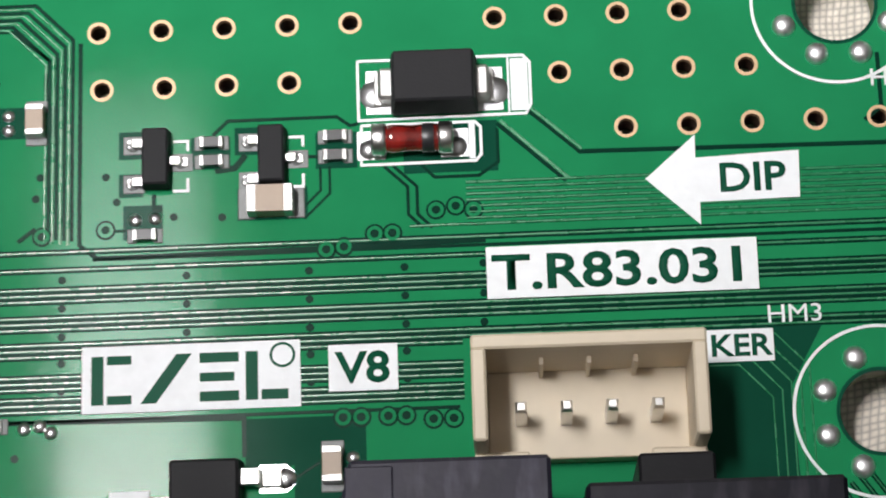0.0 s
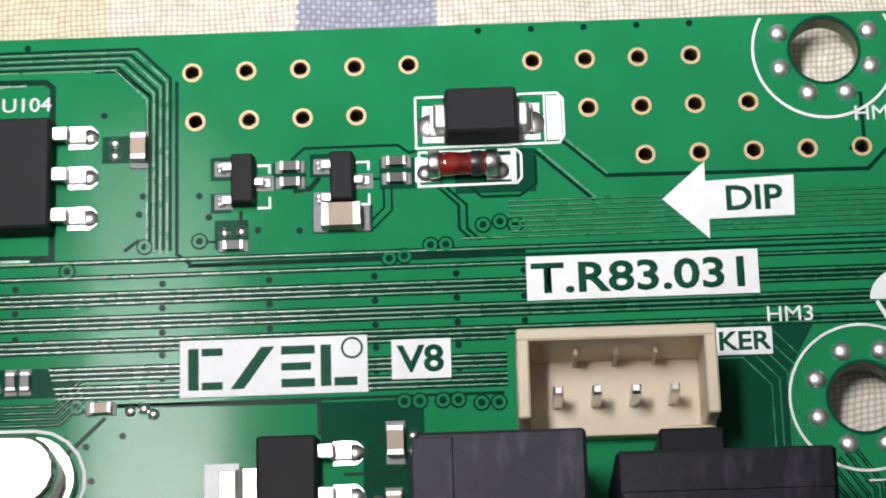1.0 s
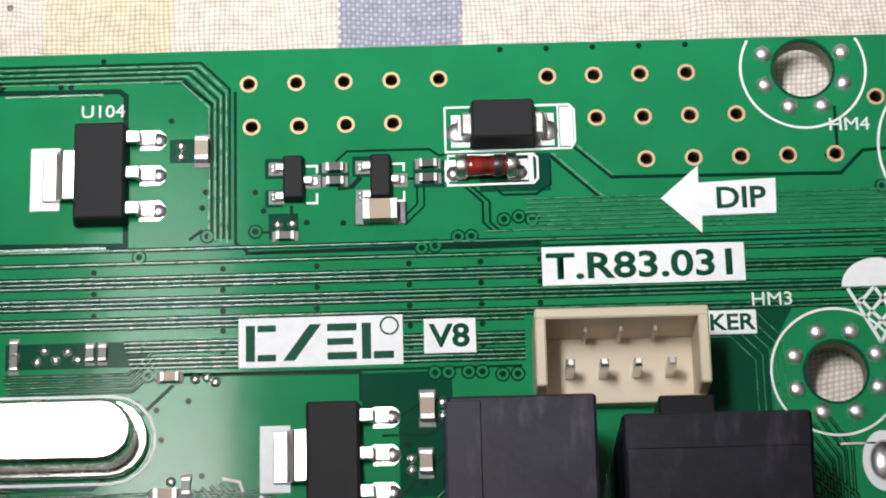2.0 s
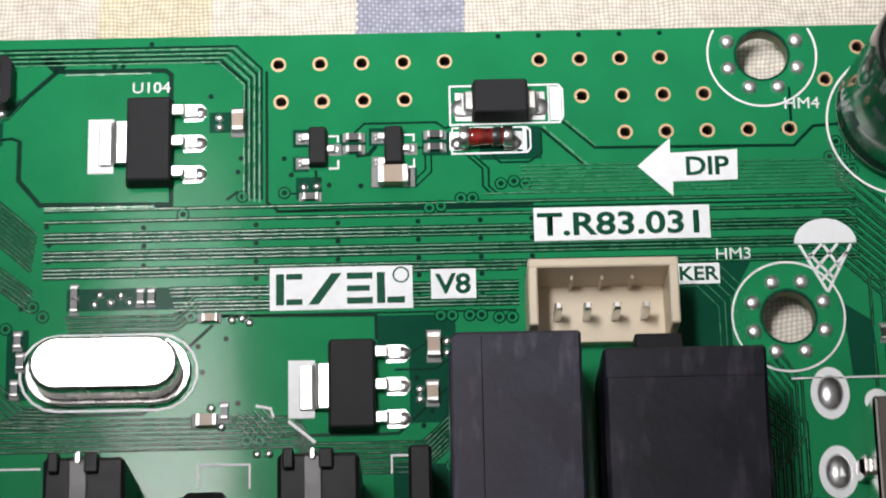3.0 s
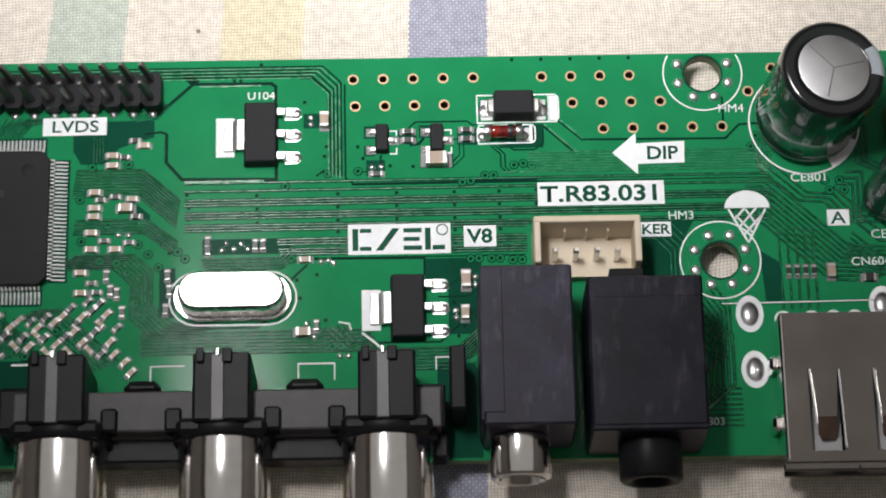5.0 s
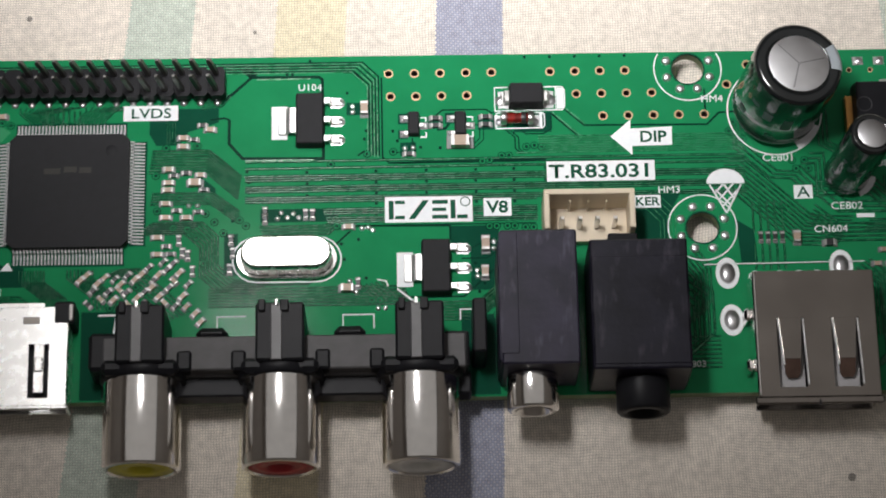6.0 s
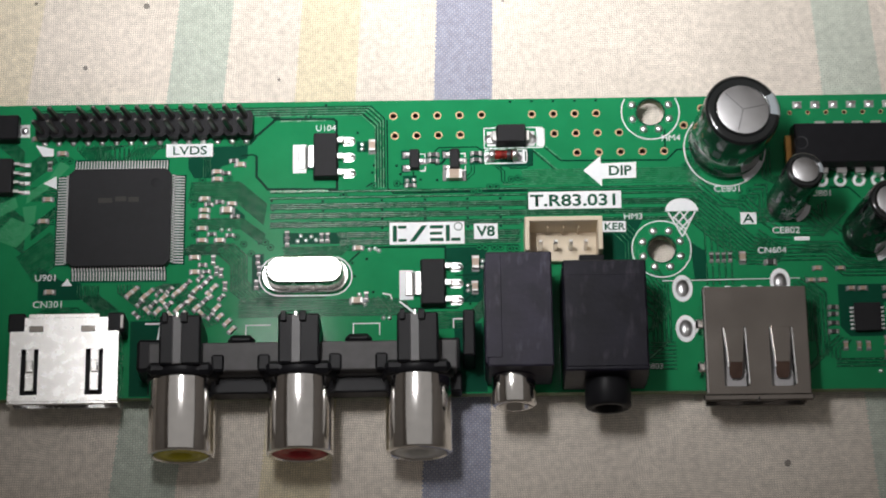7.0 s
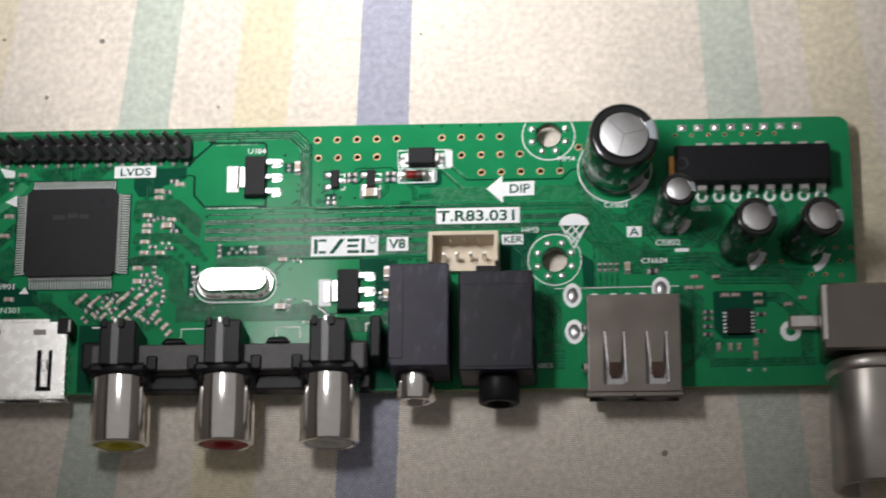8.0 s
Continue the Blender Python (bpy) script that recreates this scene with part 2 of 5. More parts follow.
def ring(r0, r1, z0, z1, seg=32, start=0.0, stop=360.0):
    b = bmesh.new()
    full = stop - start >= 360
    n = seg
    cols = []
    for i in range(n if full else n + 1):
        a = radians(start + (stop - start) * i / n)
        c, s = math.cos(a), math.sin(a)
        cols.append([b.verts.new(p) for p in ((r0 * c, r0 * s, z0), (r0 * c, r0 * s, z1), (r1 * c, r1 * s, z1), (r1 * c, r1 * s, z0))])
    for i in range(n):
        p, q = cols[i], cols[(i + 1) % len(cols)]
        for k in range(4):
            b.faces.new([p[k], p[(k + 1) % 4], q[(k + 1) % 4], q[k]])
    bmesh.ops.recalc_face_normals(b, faces=b.faces[:])
    return b


def ribbon(b, pts, w, z0, z1, taper=0.0):
    """A raised strip along a polyline, added to b."""
    P = [Vector((x, y)) for x, y in pts]
    cols = []
    for i, p in enumerate(P):
        d0 = (p - P[i - 1]).normalized() if i else (P[1] - p).normalized()
        d1 = (P[i + 1] - p).normalized() if i + 1 < len(P) else d0
        n0, n1 = Vector((-d0.y, d0.x)), Vector((-d1.y, d1.x))
        n = (n0 + n1)
        n = n / max(0.3, n.length_squared) * 2
        a, c = p + n * w / 2, p - n * w / 2
        ai, ci = p + n * (w / 2 - taper), p - n * (w / 2 - taper)
        cols.append([b.verts.new(q) for q in ((a.x, a.y, z0), (ai.x, ai.y, z1), (ci.x, ci.y, z1), (c.x, c.y, z0))])
    for p, q in zip(cols, cols[1:]):
        for k in range(3):
            b.faces.new([p[k + 1], p[k], q[k], q[k + 1]])
    b.faces.new(cols[0])
    b.faces.new(cols[-1][::-1])


def spot(x, y):
    """From the board's drawing units to millimetres on the board."""
    return 0.085 + 1.042 * x - 0.004 * y, 0.35 + 0.0034 * x + 1.05 * y


def thing(name, x, y, label, category, z=0.0, group="", turn=0.0, kind="", fitted=True):
    """A thing standing on the board; fitted: its parts are given in drawing units, not in millimetres."""
    e = new(name)
    e.empty_display_size = 0.002
    px, py = spot(x, y)
    m = Matrix.Translation((px / 1000, py / 1000, BZ + z / 1000)) @ Matrix.Rotation(radians(turn), 4, "Z")
    e.matrix_basis = m @ Matrix.Diagonal((1.042, 1.05, 1, 1)) if fitted else m
    return tagged(e, label, category, group, kind)


def part(name, b, material, parent, label="", smooth=False, at=None):
    """Links a bmesh, given in millimetres, as one mesh under parent."""
    drawn = parent.name == "circuit_board" or (parent.parent and parent.parent.name == "circuit_board")
    if drawn and at:
        at = (*spot(at[0], at[1]), at[2])
    elif drawn and name != "laminate":
        for v in b.verts:
            v.co.x, v.co.y = spot(v.co.x, v.co.y)
    bmesh.ops.scale(b, vec=(0.001,) * 3, verts=b.verts[:])
    bmesh.ops.recalc_face_normals(b, faces=b.faces[:])
    me = bpy.data.meshes.new(name)
    b.to_mesh(me)
    b.free()
    me.materials.append(material)
    if smooth:
        me.shade_smooth()
    ob = new(name, me)
    ob.parent = parent
    if at:
        ob.location = [v / 1000 for v in at]
    return tagged(ob, label)


def piece(name, mesh, parent, x, y, z=0.0, turn=0.0):
    """One more object on a mesh that is there already."""
    ob = new(name, mesh)
    ob.parent = parent
    if parent.name == "circuit_board":
        x, y = spot(x, y)
    ob.matrix_basis = Matrix.Translation((x / 1000, y / 1000, z / 1000)) @ Matrix.Rotation(radians(turn), 4, "Z")
    return ob


def lettering(text, height, x, y, z0, z1, turn=0.0, stretch=1.0, weight=0.0):
    """Raised letters in the built-in font, centred at x, y; height: of the capitals."""
    cu = bpy.data.curves.new("letters", "FONT")
    cu.body, cu.size, cu.align_x, cu.align_y, cu.resolution_u, cu.offset = text, height / 0.69, "CENTER", "CENTER", 3, weight
    ob = bpy.data.objects.new("letters", cu)
    scene.collection.objects.link(ob)
    bpy.context.view_layer.update()
    me = bpy.data.meshes.new_from_object(ob.evaluated_get(bpy.context.evaluated_depsgraph_get()))
    bpy.data.objects.remove(ob)
    b = bmesh.new()
    b.from_mesh(me)
    bpy.data.meshes.remove(me)
    r = bmesh.ops.extrude_face_region(b, geom=b.faces[:])
    bmesh.ops.translate(b, vec=(0, 0, z1 - z0), verts=[v for v in r["geom"] if isinstance(v, bmesh.types.BMVert)])
    ys = [v.co.y for v in b.verts]
    mid = (min(ys) + max(ys)) / 2
    return moved(b, Matrix.Translation((x, y, z0)) @ Matrix.Rotation(radians(turn), 4, "Z") @ Matrix.Diagonal((stretch, 1, 1, 1)) @ Matrix.Translation((0, -mid, 0)))


def setting(name, b, material, label, category, scale=1.0):
    bmesh.ops.scale(b, vec=(scale,) * 3, verts=b.verts[:])
    bmesh.ops.recalc_face_normals(b, faces=b.faces[:])
    me = bpy.data.meshes.new(name)
    b.to_mesh(me)
    b.free()
    me.materials.append(material)
    return tagged(new(name, me), label, category, kind="structure")


# ---- the added unseen room for bounce light, the table and the cloth ----
setting("floor", box(-2, 2, -2, 2, -0.80, -0.75), WOOD, "brown wooden floor of a plain room", "floor")
setting("ceiling", box(-2, 2, -2, 2, 1.75, 1.85), PLASTER, "added unseen pale ceiling for bounce light", "ceiling")
setting("wall_north", box(-2, 2, 1.9, 2, -0.75, 1.75), PLASTER, "added unseen pale wall for bounce light", "wall")
setting("wall_south", box(-2, 2, -2, -1.9, -0.75, 1.75), PLASTER, "added unseen pale wall for bounce light", "wall")
setting("wall_east", box(1.9, 2, -1.9, 1.9, -0.75, 1.75), PLASTER, "added unseen pale wall for bounce light", "wall")
setting("wall_west", box(-2, -1.9, -1.9, 1.9, -0.75, 1.75), PLASTER, "added unseen pale wall for bounce light", "wall")
table = tagged(new("table"), "wooden table covered with a striped cloth", "table")
table.location = (0, 0, -0.75)
for nm, dims in (("tabletop", (-0.5, 0.5, -0.4, 0.4, 0.715, 0.7492)), ("leg", (-0.48, -0.43, -0.38, -0.33, 0, 0.715)), ("leg", (0.43, 0.48, -0.38, -0.33, 0, 0.715)),
                 ("leg", (-0.48, -0.43, 0.33, 0.38, 0, 0.715)), ("leg", (0.43, 0.48, 0.33, 0.38, 0, 0.715))):
    part(nm, box(*[v * 1000 for v in dims], bevel=3), WOOD, table)
b = bmesh.new()
bmesh.ops.create_grid(b, x_segments=120, y_segments=90, size=1)
for v in b.verts:
    px, py = v.co.x * 0.46, v.co.y * 0.37
    v.co = (px, py, -0.0002 + 0.00025 * noise.noise((px * 14, py * 14, 3)))
ext = bmesh.ops.extrude_face_region(b, geom=b.faces[:])
bmesh.ops.translate(b, vec=(0, 0, -0.0004), verts=[v for v in ext["geom"] if isinstance(v, bmesh.types.BMVert)])
bmesh.ops.recalc_face_normals(b, faces=b.faces[:])
me = bpy.data.meshes.new("tablecloth")
b.to_mesh(me)
b.free()
me.materials.append(CLOTH)
me.shade_smooth()
tagged(new("tablecloth", me), "cream woven cotton cloth with green, yellow and blue stripes", "tablecloth")

# ---- the circuit board ----
board = thing("circuit_board", 0, 0, "green printed circuit board with white lettering lying on cloth", "circuit board", fitted=False)
board.location = (0, 0, BZ)
X0, X1, Y0, Y1 = -82.0, 81.6, -23.9, 18.3
HM = {"hm3": (35.3, -4.2), "hm4": (34.65, 14.85)}
VIAS = [(0.63 + 2.92 * i, 14.86) for i in range(5)] + [(18.97 + 2.84 * i, 14.83) for i in range(4)]
VIAS += [(0.80 + 2.88 * i, 12.07) for i in range(4)] + [(21.86 + 2.85 * i, 12.06) for i in range(4)] + [(38.98, 12.92), (41.4, 15.3)]
VIAS += [(24.77 + 2.87 * i, 9.33) for i in range(5)]
SMALL = [(75.49, -3.15), (77.61, -3.19), (76.02, -5.21), (77.9, -5.24), (73.88, -7.12), (76.07, -7.33), (65.41, -5.09), (67.7, -5.14), (70.0, -5.15), (71.9, -7.1)]
SMALL += [(53.07 + 2.41 * i, 14.42) for i in range(7)]


def board_blank():
    b = bmesh.new()

    def loop(pts):
        vs = [b.verts.new((x, y, 0)) for x, y in pts]
        for i in range(len(vs)):
            b.edges.new((vs[i], vs[(i + 1) % len(vs)]))

    def circle(x, y, r, n):
        loop([(x + r * math.cos(2 * math.pi * i / n), y + r * math.sin(2 * math.pi * i / n)) for i in range(n)])

    r = 1.8
    out = []
    for cx, cy, a0 in ((X1 - r, Y1 - r, 0), (X0 + r, Y1 - r, 90), (X0 + r, Y0 + r, 180), (X1 - r, Y0 + r, 270)):
        out += [(cx + r * math.cos(radians(a0 + 15 * i)), cy + r * math.sin(radians(a0 + 15 * i))) for i in range(7)]
    loop(out)
    for x, y in HM.values():
        circle(*spot(x, y), 1.92, 40)
    for x, y in VIAS:
        circle(*spot(x, y), 0.40, 16)
    for x, y in SMALL:
        circle(*spot(x, y), 0.25, 10)
    bmesh.ops.triangle_fill(b, use_beauty=True, use_dissolve=False, edges=b.edges[:])
    ext = bmesh.ops.extrude_face_region(b, geom=b.faces[:])
    bmesh.ops.translate(b, vec=(0, 0, -1.6), verts=[v for v in ext["geom"] if isinstance(v, bmesh.types.BMVert)])
    bmesh.ops.recalc_face_normals(b, faces=b.faces[:])
    return b


blank = part("laminate", board_blank(), MASK, board, "glossy green solder mask over copper")
blank.data.materials.append(LAMINATE)
blank.data.materials.append(HOLE)
for p in blank.data.polygons:
    if abs(p.normal.z) < 0.5:
        c = p.center
        edge = c.x < X0 / 1000 + 0.002 or c.x > X1 / 1000 - 0.002 or c.y < Y0 / 1000 + 0.002 or c.y > Y1 / 1000 - 0.0008
        p.material_index = 1 if edge or any((c.x * 1000 - hx) ** 2 + (c.y * 1000 - hy) ** 2 < 4.8 for hx, hy in (spot(*h) for h in HM.values())) else 2
# solder tails under the board, which it stands on
tails = bmesh.new()
for tx, ty in ((-60, -15), (-60, 12), (-27, -17), (-12, -17), (3, -17), (40, -18), (48, -18), (20, -20), (30, -20), (60, 12), (72, 6), (-45, 13), (-20, 13), (75, -15), (45, 8)):
    c = shift(lathe([(0, -3.25), (0.35, -3.2), (0.6, -2.2), (0.9, -1.58), (0, -1.55)], 10), tx, ty)
    tails = joined(tails, c)
tagged(part("solder_tail", tails, TIN, board, "tinned lead tails under the board", True), kind="stuff")

# copper rings round the drilled holes
via_mesh = None
for x, y in VIAS:
    if via_mesh is None:
        o = part("plated_hole", ring(0.395, 0.56, -0.3, 0.035, 20), COPPER, board, "bare copper ring of a drilled hole", at=(x, y, 0))
        via_mesh = o.data
    else:
        piece("plated_hole", via_mesh, board, x, y)
small_mesh = None
for x, y in SMALL:
    if small_mesh is None:
        o = part("small_plated_hole", ring(0.245, 0.33, -0.3, 0.03, 12), COPPER, board, at=(x, y, 0))
        small_mesh = o.data
    else:
        piece("small_plated_hole", small_mesh, board, x, y)

# screw-hole rings: line, bare rim and eight solder domes
dome_mesh = None
for key, (x, y) in HM.items():
    a0, a1 = (0, 360) if key == "hm3" else (150, 390)
    part("silkscreen_ring", shift(ring(3.76, 3.90, 0.0, 0.07, 64, a0, a1), x, y), SILK, board, "thin white printed circle")
    part("hole_rim", shift(ring(1.81, 1.98, -0.2, 0.02, 40), x, y), MASK_DARK, board)
    for i in range(8):
        a = radians(22.5 + 45 * i)
        px, py = x + 2.62 * math.cos(a), y + 2.62 * math.sin(a)
        if py > 16.6:
            continue
        if dome_mesh is None:
            o = part("solder_dome", lathe([(0.56, 0), (0.54, 0.13), (0.43, 0.28), (0.25, 0.38), (0, 0.42)], 18), DOME, board, "shiny solder dome", True, at=(px, py, 0))
            dome_mesh = o.data
        else:
            piece("solder_dome", dome_mesh, board, px, py, 0, 40 * i)

# ---- printed zones, traces and lettering ----
zone = bmesh.new()
for pts in ([(7.25, -3.5), (12.6, -3.5), (12.6, -7.0), (11.0, -5.6), (9.4, -5.6), (8.9, -5.9), (7.25, -5.9)],
            [(27.5, 0.2), (33.2, 0.2), (31.4, -3.0), (31.6, -8.5), (27.5, -8.5)],
            [(38.9, -3.2), (41.0, -4.6), (41.2, -8.4), (39.4, -8.4), (39.2, -5.5)],
            [(-26.4, 8.0), (-26.4, 11.0), (-18.6, 11.0), (-18.6, 9.3), (-22.0, 8.2), (-23.0, 6.6), (-25.6, 6.6)],
            [(-45.6, -5.2), (-45.6, -9.8), (-40.0, -9.8), (-40.0, -7.6), (-42.6, -7.2)],
            [(-13.9, -1.2), (-4.6, -1.2), (-6.2, -2.75), (-13.9, -2.75)], [(-20.9, 3.1), (-18.9, 1.4), (-18.9, 0.9), (-20.9, 0.9)],
            [(8.2, -13.8), (12.3, -13.8), (12.3, -22.9), (8.2, -22.9)], [(-33.5, -12.8), (-27.5, -12.8), (-27.5, -22.8), (-33.5, -22.8)],
            [(57.8, -9.4), (65.4, -9.4), (65.4, -11.8), (63.6, -11.8), (63.6, -16.4), (59.0, -16.4), (57.8, -15.0)]):
    zone = joined(zone, prism(pts, -0.01, 0.018))
for x0, x1, y0, y1 in ((4.9, 6.7, 8.1, 9.6), (10.6, 12.5, 7.9, 9.6), (1.8, 3.6, 4.9, 6.5), (1.6, 2.7, 8.7, 10.0), (1.6, 2.7, 6.9, 8.0), (6.9, 8.0, 8.7, 10.0), (7.0, 10.2, 5.6, 7.1), (14.6, 18.9, 7.5, 9.9),
                       (-4.2, -1.3, 9.9, 11.4), (9.4, 12.4, -11.0, -4.6), (-17.9, -16.4, -8.9, -4.0)):
    zone = joined(zone, prism([(x0, y0), (x1, y0), (x1, y1), (x0, y1)], -0.01, 0.0165))
tagged(part("bare_laminate_zone", zone, MASK_DARK, board, "darker green zones without copper"), kind="stuff")

gaps, ridges = bmesh.new(), bmesh.new()


def gap(pts, w=0.28):
    ribbon(gaps, pts, w, 0.0, 0.022, 0.02)


def track(pts, w=0.16):
    ribbon(ridges, pts, w, 0.0, 0.055, 0.04)


def bundle(pts, n, dx, dy, w=0.16, under=0.40, dx2=None, dy2=None):
    """n tracks side by side, each on a dark gap; the last point may fan out."""
    for i in range(n):
        line = [(x + dx * i, y + dy * i) for x, y in pts]
        if dx2 is not None:
            line[-1] = (pts[-1][0] + dx2 * i, pts[-1][1] + dy2 * i)
        if under:
            gap(line, under * 1.15)
        track(line, w * 0.7)


# the long bus across the board, in groups of three and four
for y, n in ((4.45, 1), (3.62, 1), (2.72, 3), (1.42, 3), (0.18, 3), (-1.30, 3), (-2.30, 3)):
    for i in range(n):
        yy = y - 0.27 * i
        left = -15.6 if yy > -0.8 else -6.6 + 0.9 * (yy + 2.3) * -0.3
        pts = [(left, yy), (40.5 if yy > -0.3 else 17.0 if yy > -3.4 else 11.8, yy)]
        gap(pts, 0.30)
        track(pts, 0.13)
for y in (7.0, 6.72, 6.44, 6.16, 5.88, 5.60, 5.32, 5.04):
    pts = [(17.4 if y > 5.2 else 14.8, y), (40.8, y)]
    gap(pts, 0.14)
    track(pts, 0.12)
for y in (-3.3, 4.05):
    gap([(-3.4 if y < 0 else 0.4, y), (16.8 if y < 0 else 40.5, y)], 0.16)
# outlines of the copper areas by the regulator
gap([(-17.42, 9.6), (-17.42, 6.7), (-15.9, 4.9), (-6.84, 4.75), (-6.84, 6.2)], 0.34)
gap([(-6.9, 12.0), (-6.9, 14.3), (-7.3, 14.62), (-14.9, 14.7), (-18.4, 11.5)], 0.34)
gap([(-17.42, 9.6), (-18.0, 9.8), (-19.5, 9.6)], 0.22)
track([(-15.6, 4.62), (-8.0, 4.62)], 0.22)
track([(-14.3, 14.42), (-8.3, 14.42)], 0.20)
gap([(-14.9, 14.7), (-15.7, 15.5), (-15.3, 15.6), (-14.4, 14.9)], 0.5)
# tracks that run round towards the upper edge
for i in range(4):
    pts = [(-46, 16.35 - 0.34 * i), (-2.3 - 0.36 * i, 16.35 - 0.34 * i), (-0.55 - 0.36 * i, 14.6 - 0.34 * i), (-0.55 - 0.36 * i, 4.95 + 0.05 * i)]
    gap(pts, 0.17)
    track([(x - 0.17, y - 0.17) for x, y in pts], 0.12)
gap([(-0.2, 14.4), (-0.2, 4.75), (0.6, 4.1), (18.2, 4.25)], 0.2)
# links near the two diodes
gap([(18.9, 9.75), (21.96, 6.9)], 0.22)
track([(19.05, 9.85), (22.05, 7.0)], 0.20)
gap([(20.2, 10.45), (22.64, 8.24), (36.5, 8.1), (37.9, 9.5), (39.6, 9.6)], 0.22)
track([(20.3, 10.55), (22.7, 8.36)], 0.20)
gap([(5.9, 9.7), (6.6, 10.35), (11.6, 10.35), (12.2, 9.9), (12.6, 10.0)], 0.16)
gap([(3.2, 7.0), (3.2, 5.9)], 0.2)
gap([(0.7, 5.35), (2.2, 5.35)], 0.14)
for k in (0.0, 0.42):
    gap([(10.8 + k, 8.0), (10.8 + k, 6.9 - k * 0.4), (9.9 + k * 0.3, 6.0 - k)], 0.12)
    gap([(13.7 + k, 7.9), (14.75 + k, 6.9), (14.75 + k, 5.6), (15.4 + k, 4.95)], 0.15)
gap([(15.4, 7.9), (16.0, 7.3), (18.0, 7.3), (18.9, 7.9), (18.9, 9.5)], 0.16)
gap([(4.6, 8.3), (5.4, 8.3)], 0.2)
gap([(6.0, 8.0), (6.9, 8.1), (7.4, 8.7)], 0.3)
gap([(9.9, 8.5), (11.0, 8.5)], 0.16)
# fans from the large chip's flanks to the bus
bundle([(-26.0, 5.95), (-19.6, 5.95), (-16.0, 2.75)], 9, -0.05, -0.33, 0.13, 0.20)
bundle([(-26.0, 0.9), (-19.2, 0.9), (-16.2, -1.4)], 5, -0.05, -0.33, 0.13, 0.20)
bundle([(-26.0, -2.6), (-20.3, -2.6), (-18.6, -4.2), (-18.6, -7.6), (-16.6, -9.4), (-12.5, -9.6)], 7, -0.33, -0.22, 0.13, 0.19)
bundle([(-29.5, -7.9), (-27.2, -7.9), (-21.6, -13.0)], 6, -0.42, -0.18, 0.13, 0.19)
bundle([(-40.5, -7.9), (-40.5, -9.2), (-38.0, -11.2), (-38.0, -12.8)], 9, 0.34, 0.0, 0.13, 0.18)
bundle([(-35.2, -7.9), (-35.2, -8.9), (-32.6, -11.0), (-32.6, -12.6)], 8, 0.40, 0.0, 0.13, 0.18)
bundle([(-39.8, 8.9), (-39.8, 9.6), (-41.0, 10.7), (-41.0, 11.4)], 10, 0.40, 0.0, 0.12, 0.17, 0.75, 0.0)
bundle([(-34.6, 8.9), (-34.6, 9.7), (-33.6, 10.8), (-33.6, 11.4)], 9, 0.40, 0.0, 0.12, 0.17, 0.75, 0.0)
bundle([(-21.2, 11.6), (-19.0, 12.0), (-18.0, 13.2)], 4, 0.25, -0.25, 0.12, 0.16)
bundle([(-24.4, 9.6), (-24.4, 6.7)], 4, 0.30, 0.0, 0.12, 0.16)
bundle([(-43.4, 5.6), (-47.0, 5.6)], 6, 0.0, -0.34, 0.13, 0.19)
bundle([(-43.6, 3.0), (-46.8, 0.2)], 6, 0.0, -0.34, 0.13, 0.19)
bundle([(-44.2, -0.6), (-48.5, -4.0)], 12, 0.20, -0.30, 0.13, 0.19)
bundle([(-43.6, 9.3), (-47.4, 6.2), (-51, 2.4)], 7, -0.20, 0.26, 0.13, 0.2)
bundle([(48.0, -1.7), (50.6, -4.0), (57.2, -4.0), (59.6, -6.2), (71.5, -6.3)], 5, -0.2, -0.50, 0.15, 0.22)
bundle([(56.0, 1.6), (56.0, -0.6), (58.4, -2.6)], 3, 0.5, 0.3, 0.15, 0.22)
bundle([(65.6, -9.8), (68.0, -9.8), (71.5, -13.0), (71.5, -18.5)], 4, -0.45, -0.35, 0.15, 0.22)
bundle([(56.0, -19.0), (56.0, -17.6), (57.6, -16.2)], 4, 0.5, -0.2, 0.15, 0.22)
bundle([(40.2, 8.6), (40.2, 6.0), (44.0, 2.4), (46.6, 2.2)], 3, -0.4, -0.4, 0.15, 0.22)
bundle([(66.5, 3.6), (67.5, 2.6), (67.5, -2.0)], 3, 0.5, 0.2, 0.15, 0.22)
bundle([(-62, 3.2), (-50, 3.2), (-47.6, 1.2)], 14, 0.0, -0.36, 0.14, 0.2)
bundle([(-70, 14.2), (-52, 14.2), (-48, 10.6)], 6, 0.0, -0.4, 0.14, 0.2)
bundle([(-44.8, -10.9), (-40.4, -10.9), (-38.6, -12.4)], 4, -0.4, -0.3, 0.12, 0.17)
# the finely routed band below the quartz
bundle([(-19.6, -10.4), (1.8, -10.4), (2.8, -12.3), (10.2, -12.3), (12.2, -10.5)], 7, 0.0, -0.34, 0.13, 0.19)
bundle([(-2.8, -10.2), (-2.0, -11.0), (-1.0, -12.2)], 5, 0.55, 0.1, 0.14, 0.2)
bundle([(-14.0, -3.2), (-6.6, -3.2), (-5.2, -1.9)], 4, 0.1, -0.33, 0.13, 0.2)
gap([(-3.9, -3.9), (-7.2, -7.0), (-7.2, -8.8), (-8.6, -10.0), (-14.5, -10.0)], 0.22)
gap([(-3.4, -3.3), (7.2, -3.45), (7.2, -5.2)], 0.22)
gap([(0.8, -11.7), (8.6, -11.7), (12.2, -8.4)], 0.2)
gap([(8.4, -7.3), (11.2, -7.3), (12.2, -6.6)], 0.16)
gap([(9.3, -6.3), (10.6, -5.5)], 0.14)
bundle([(10.6, -12.0), (12.0, -10.6), (12.1, -8.6)], 5, 0.0, -0.36, 0.13, 0.19)
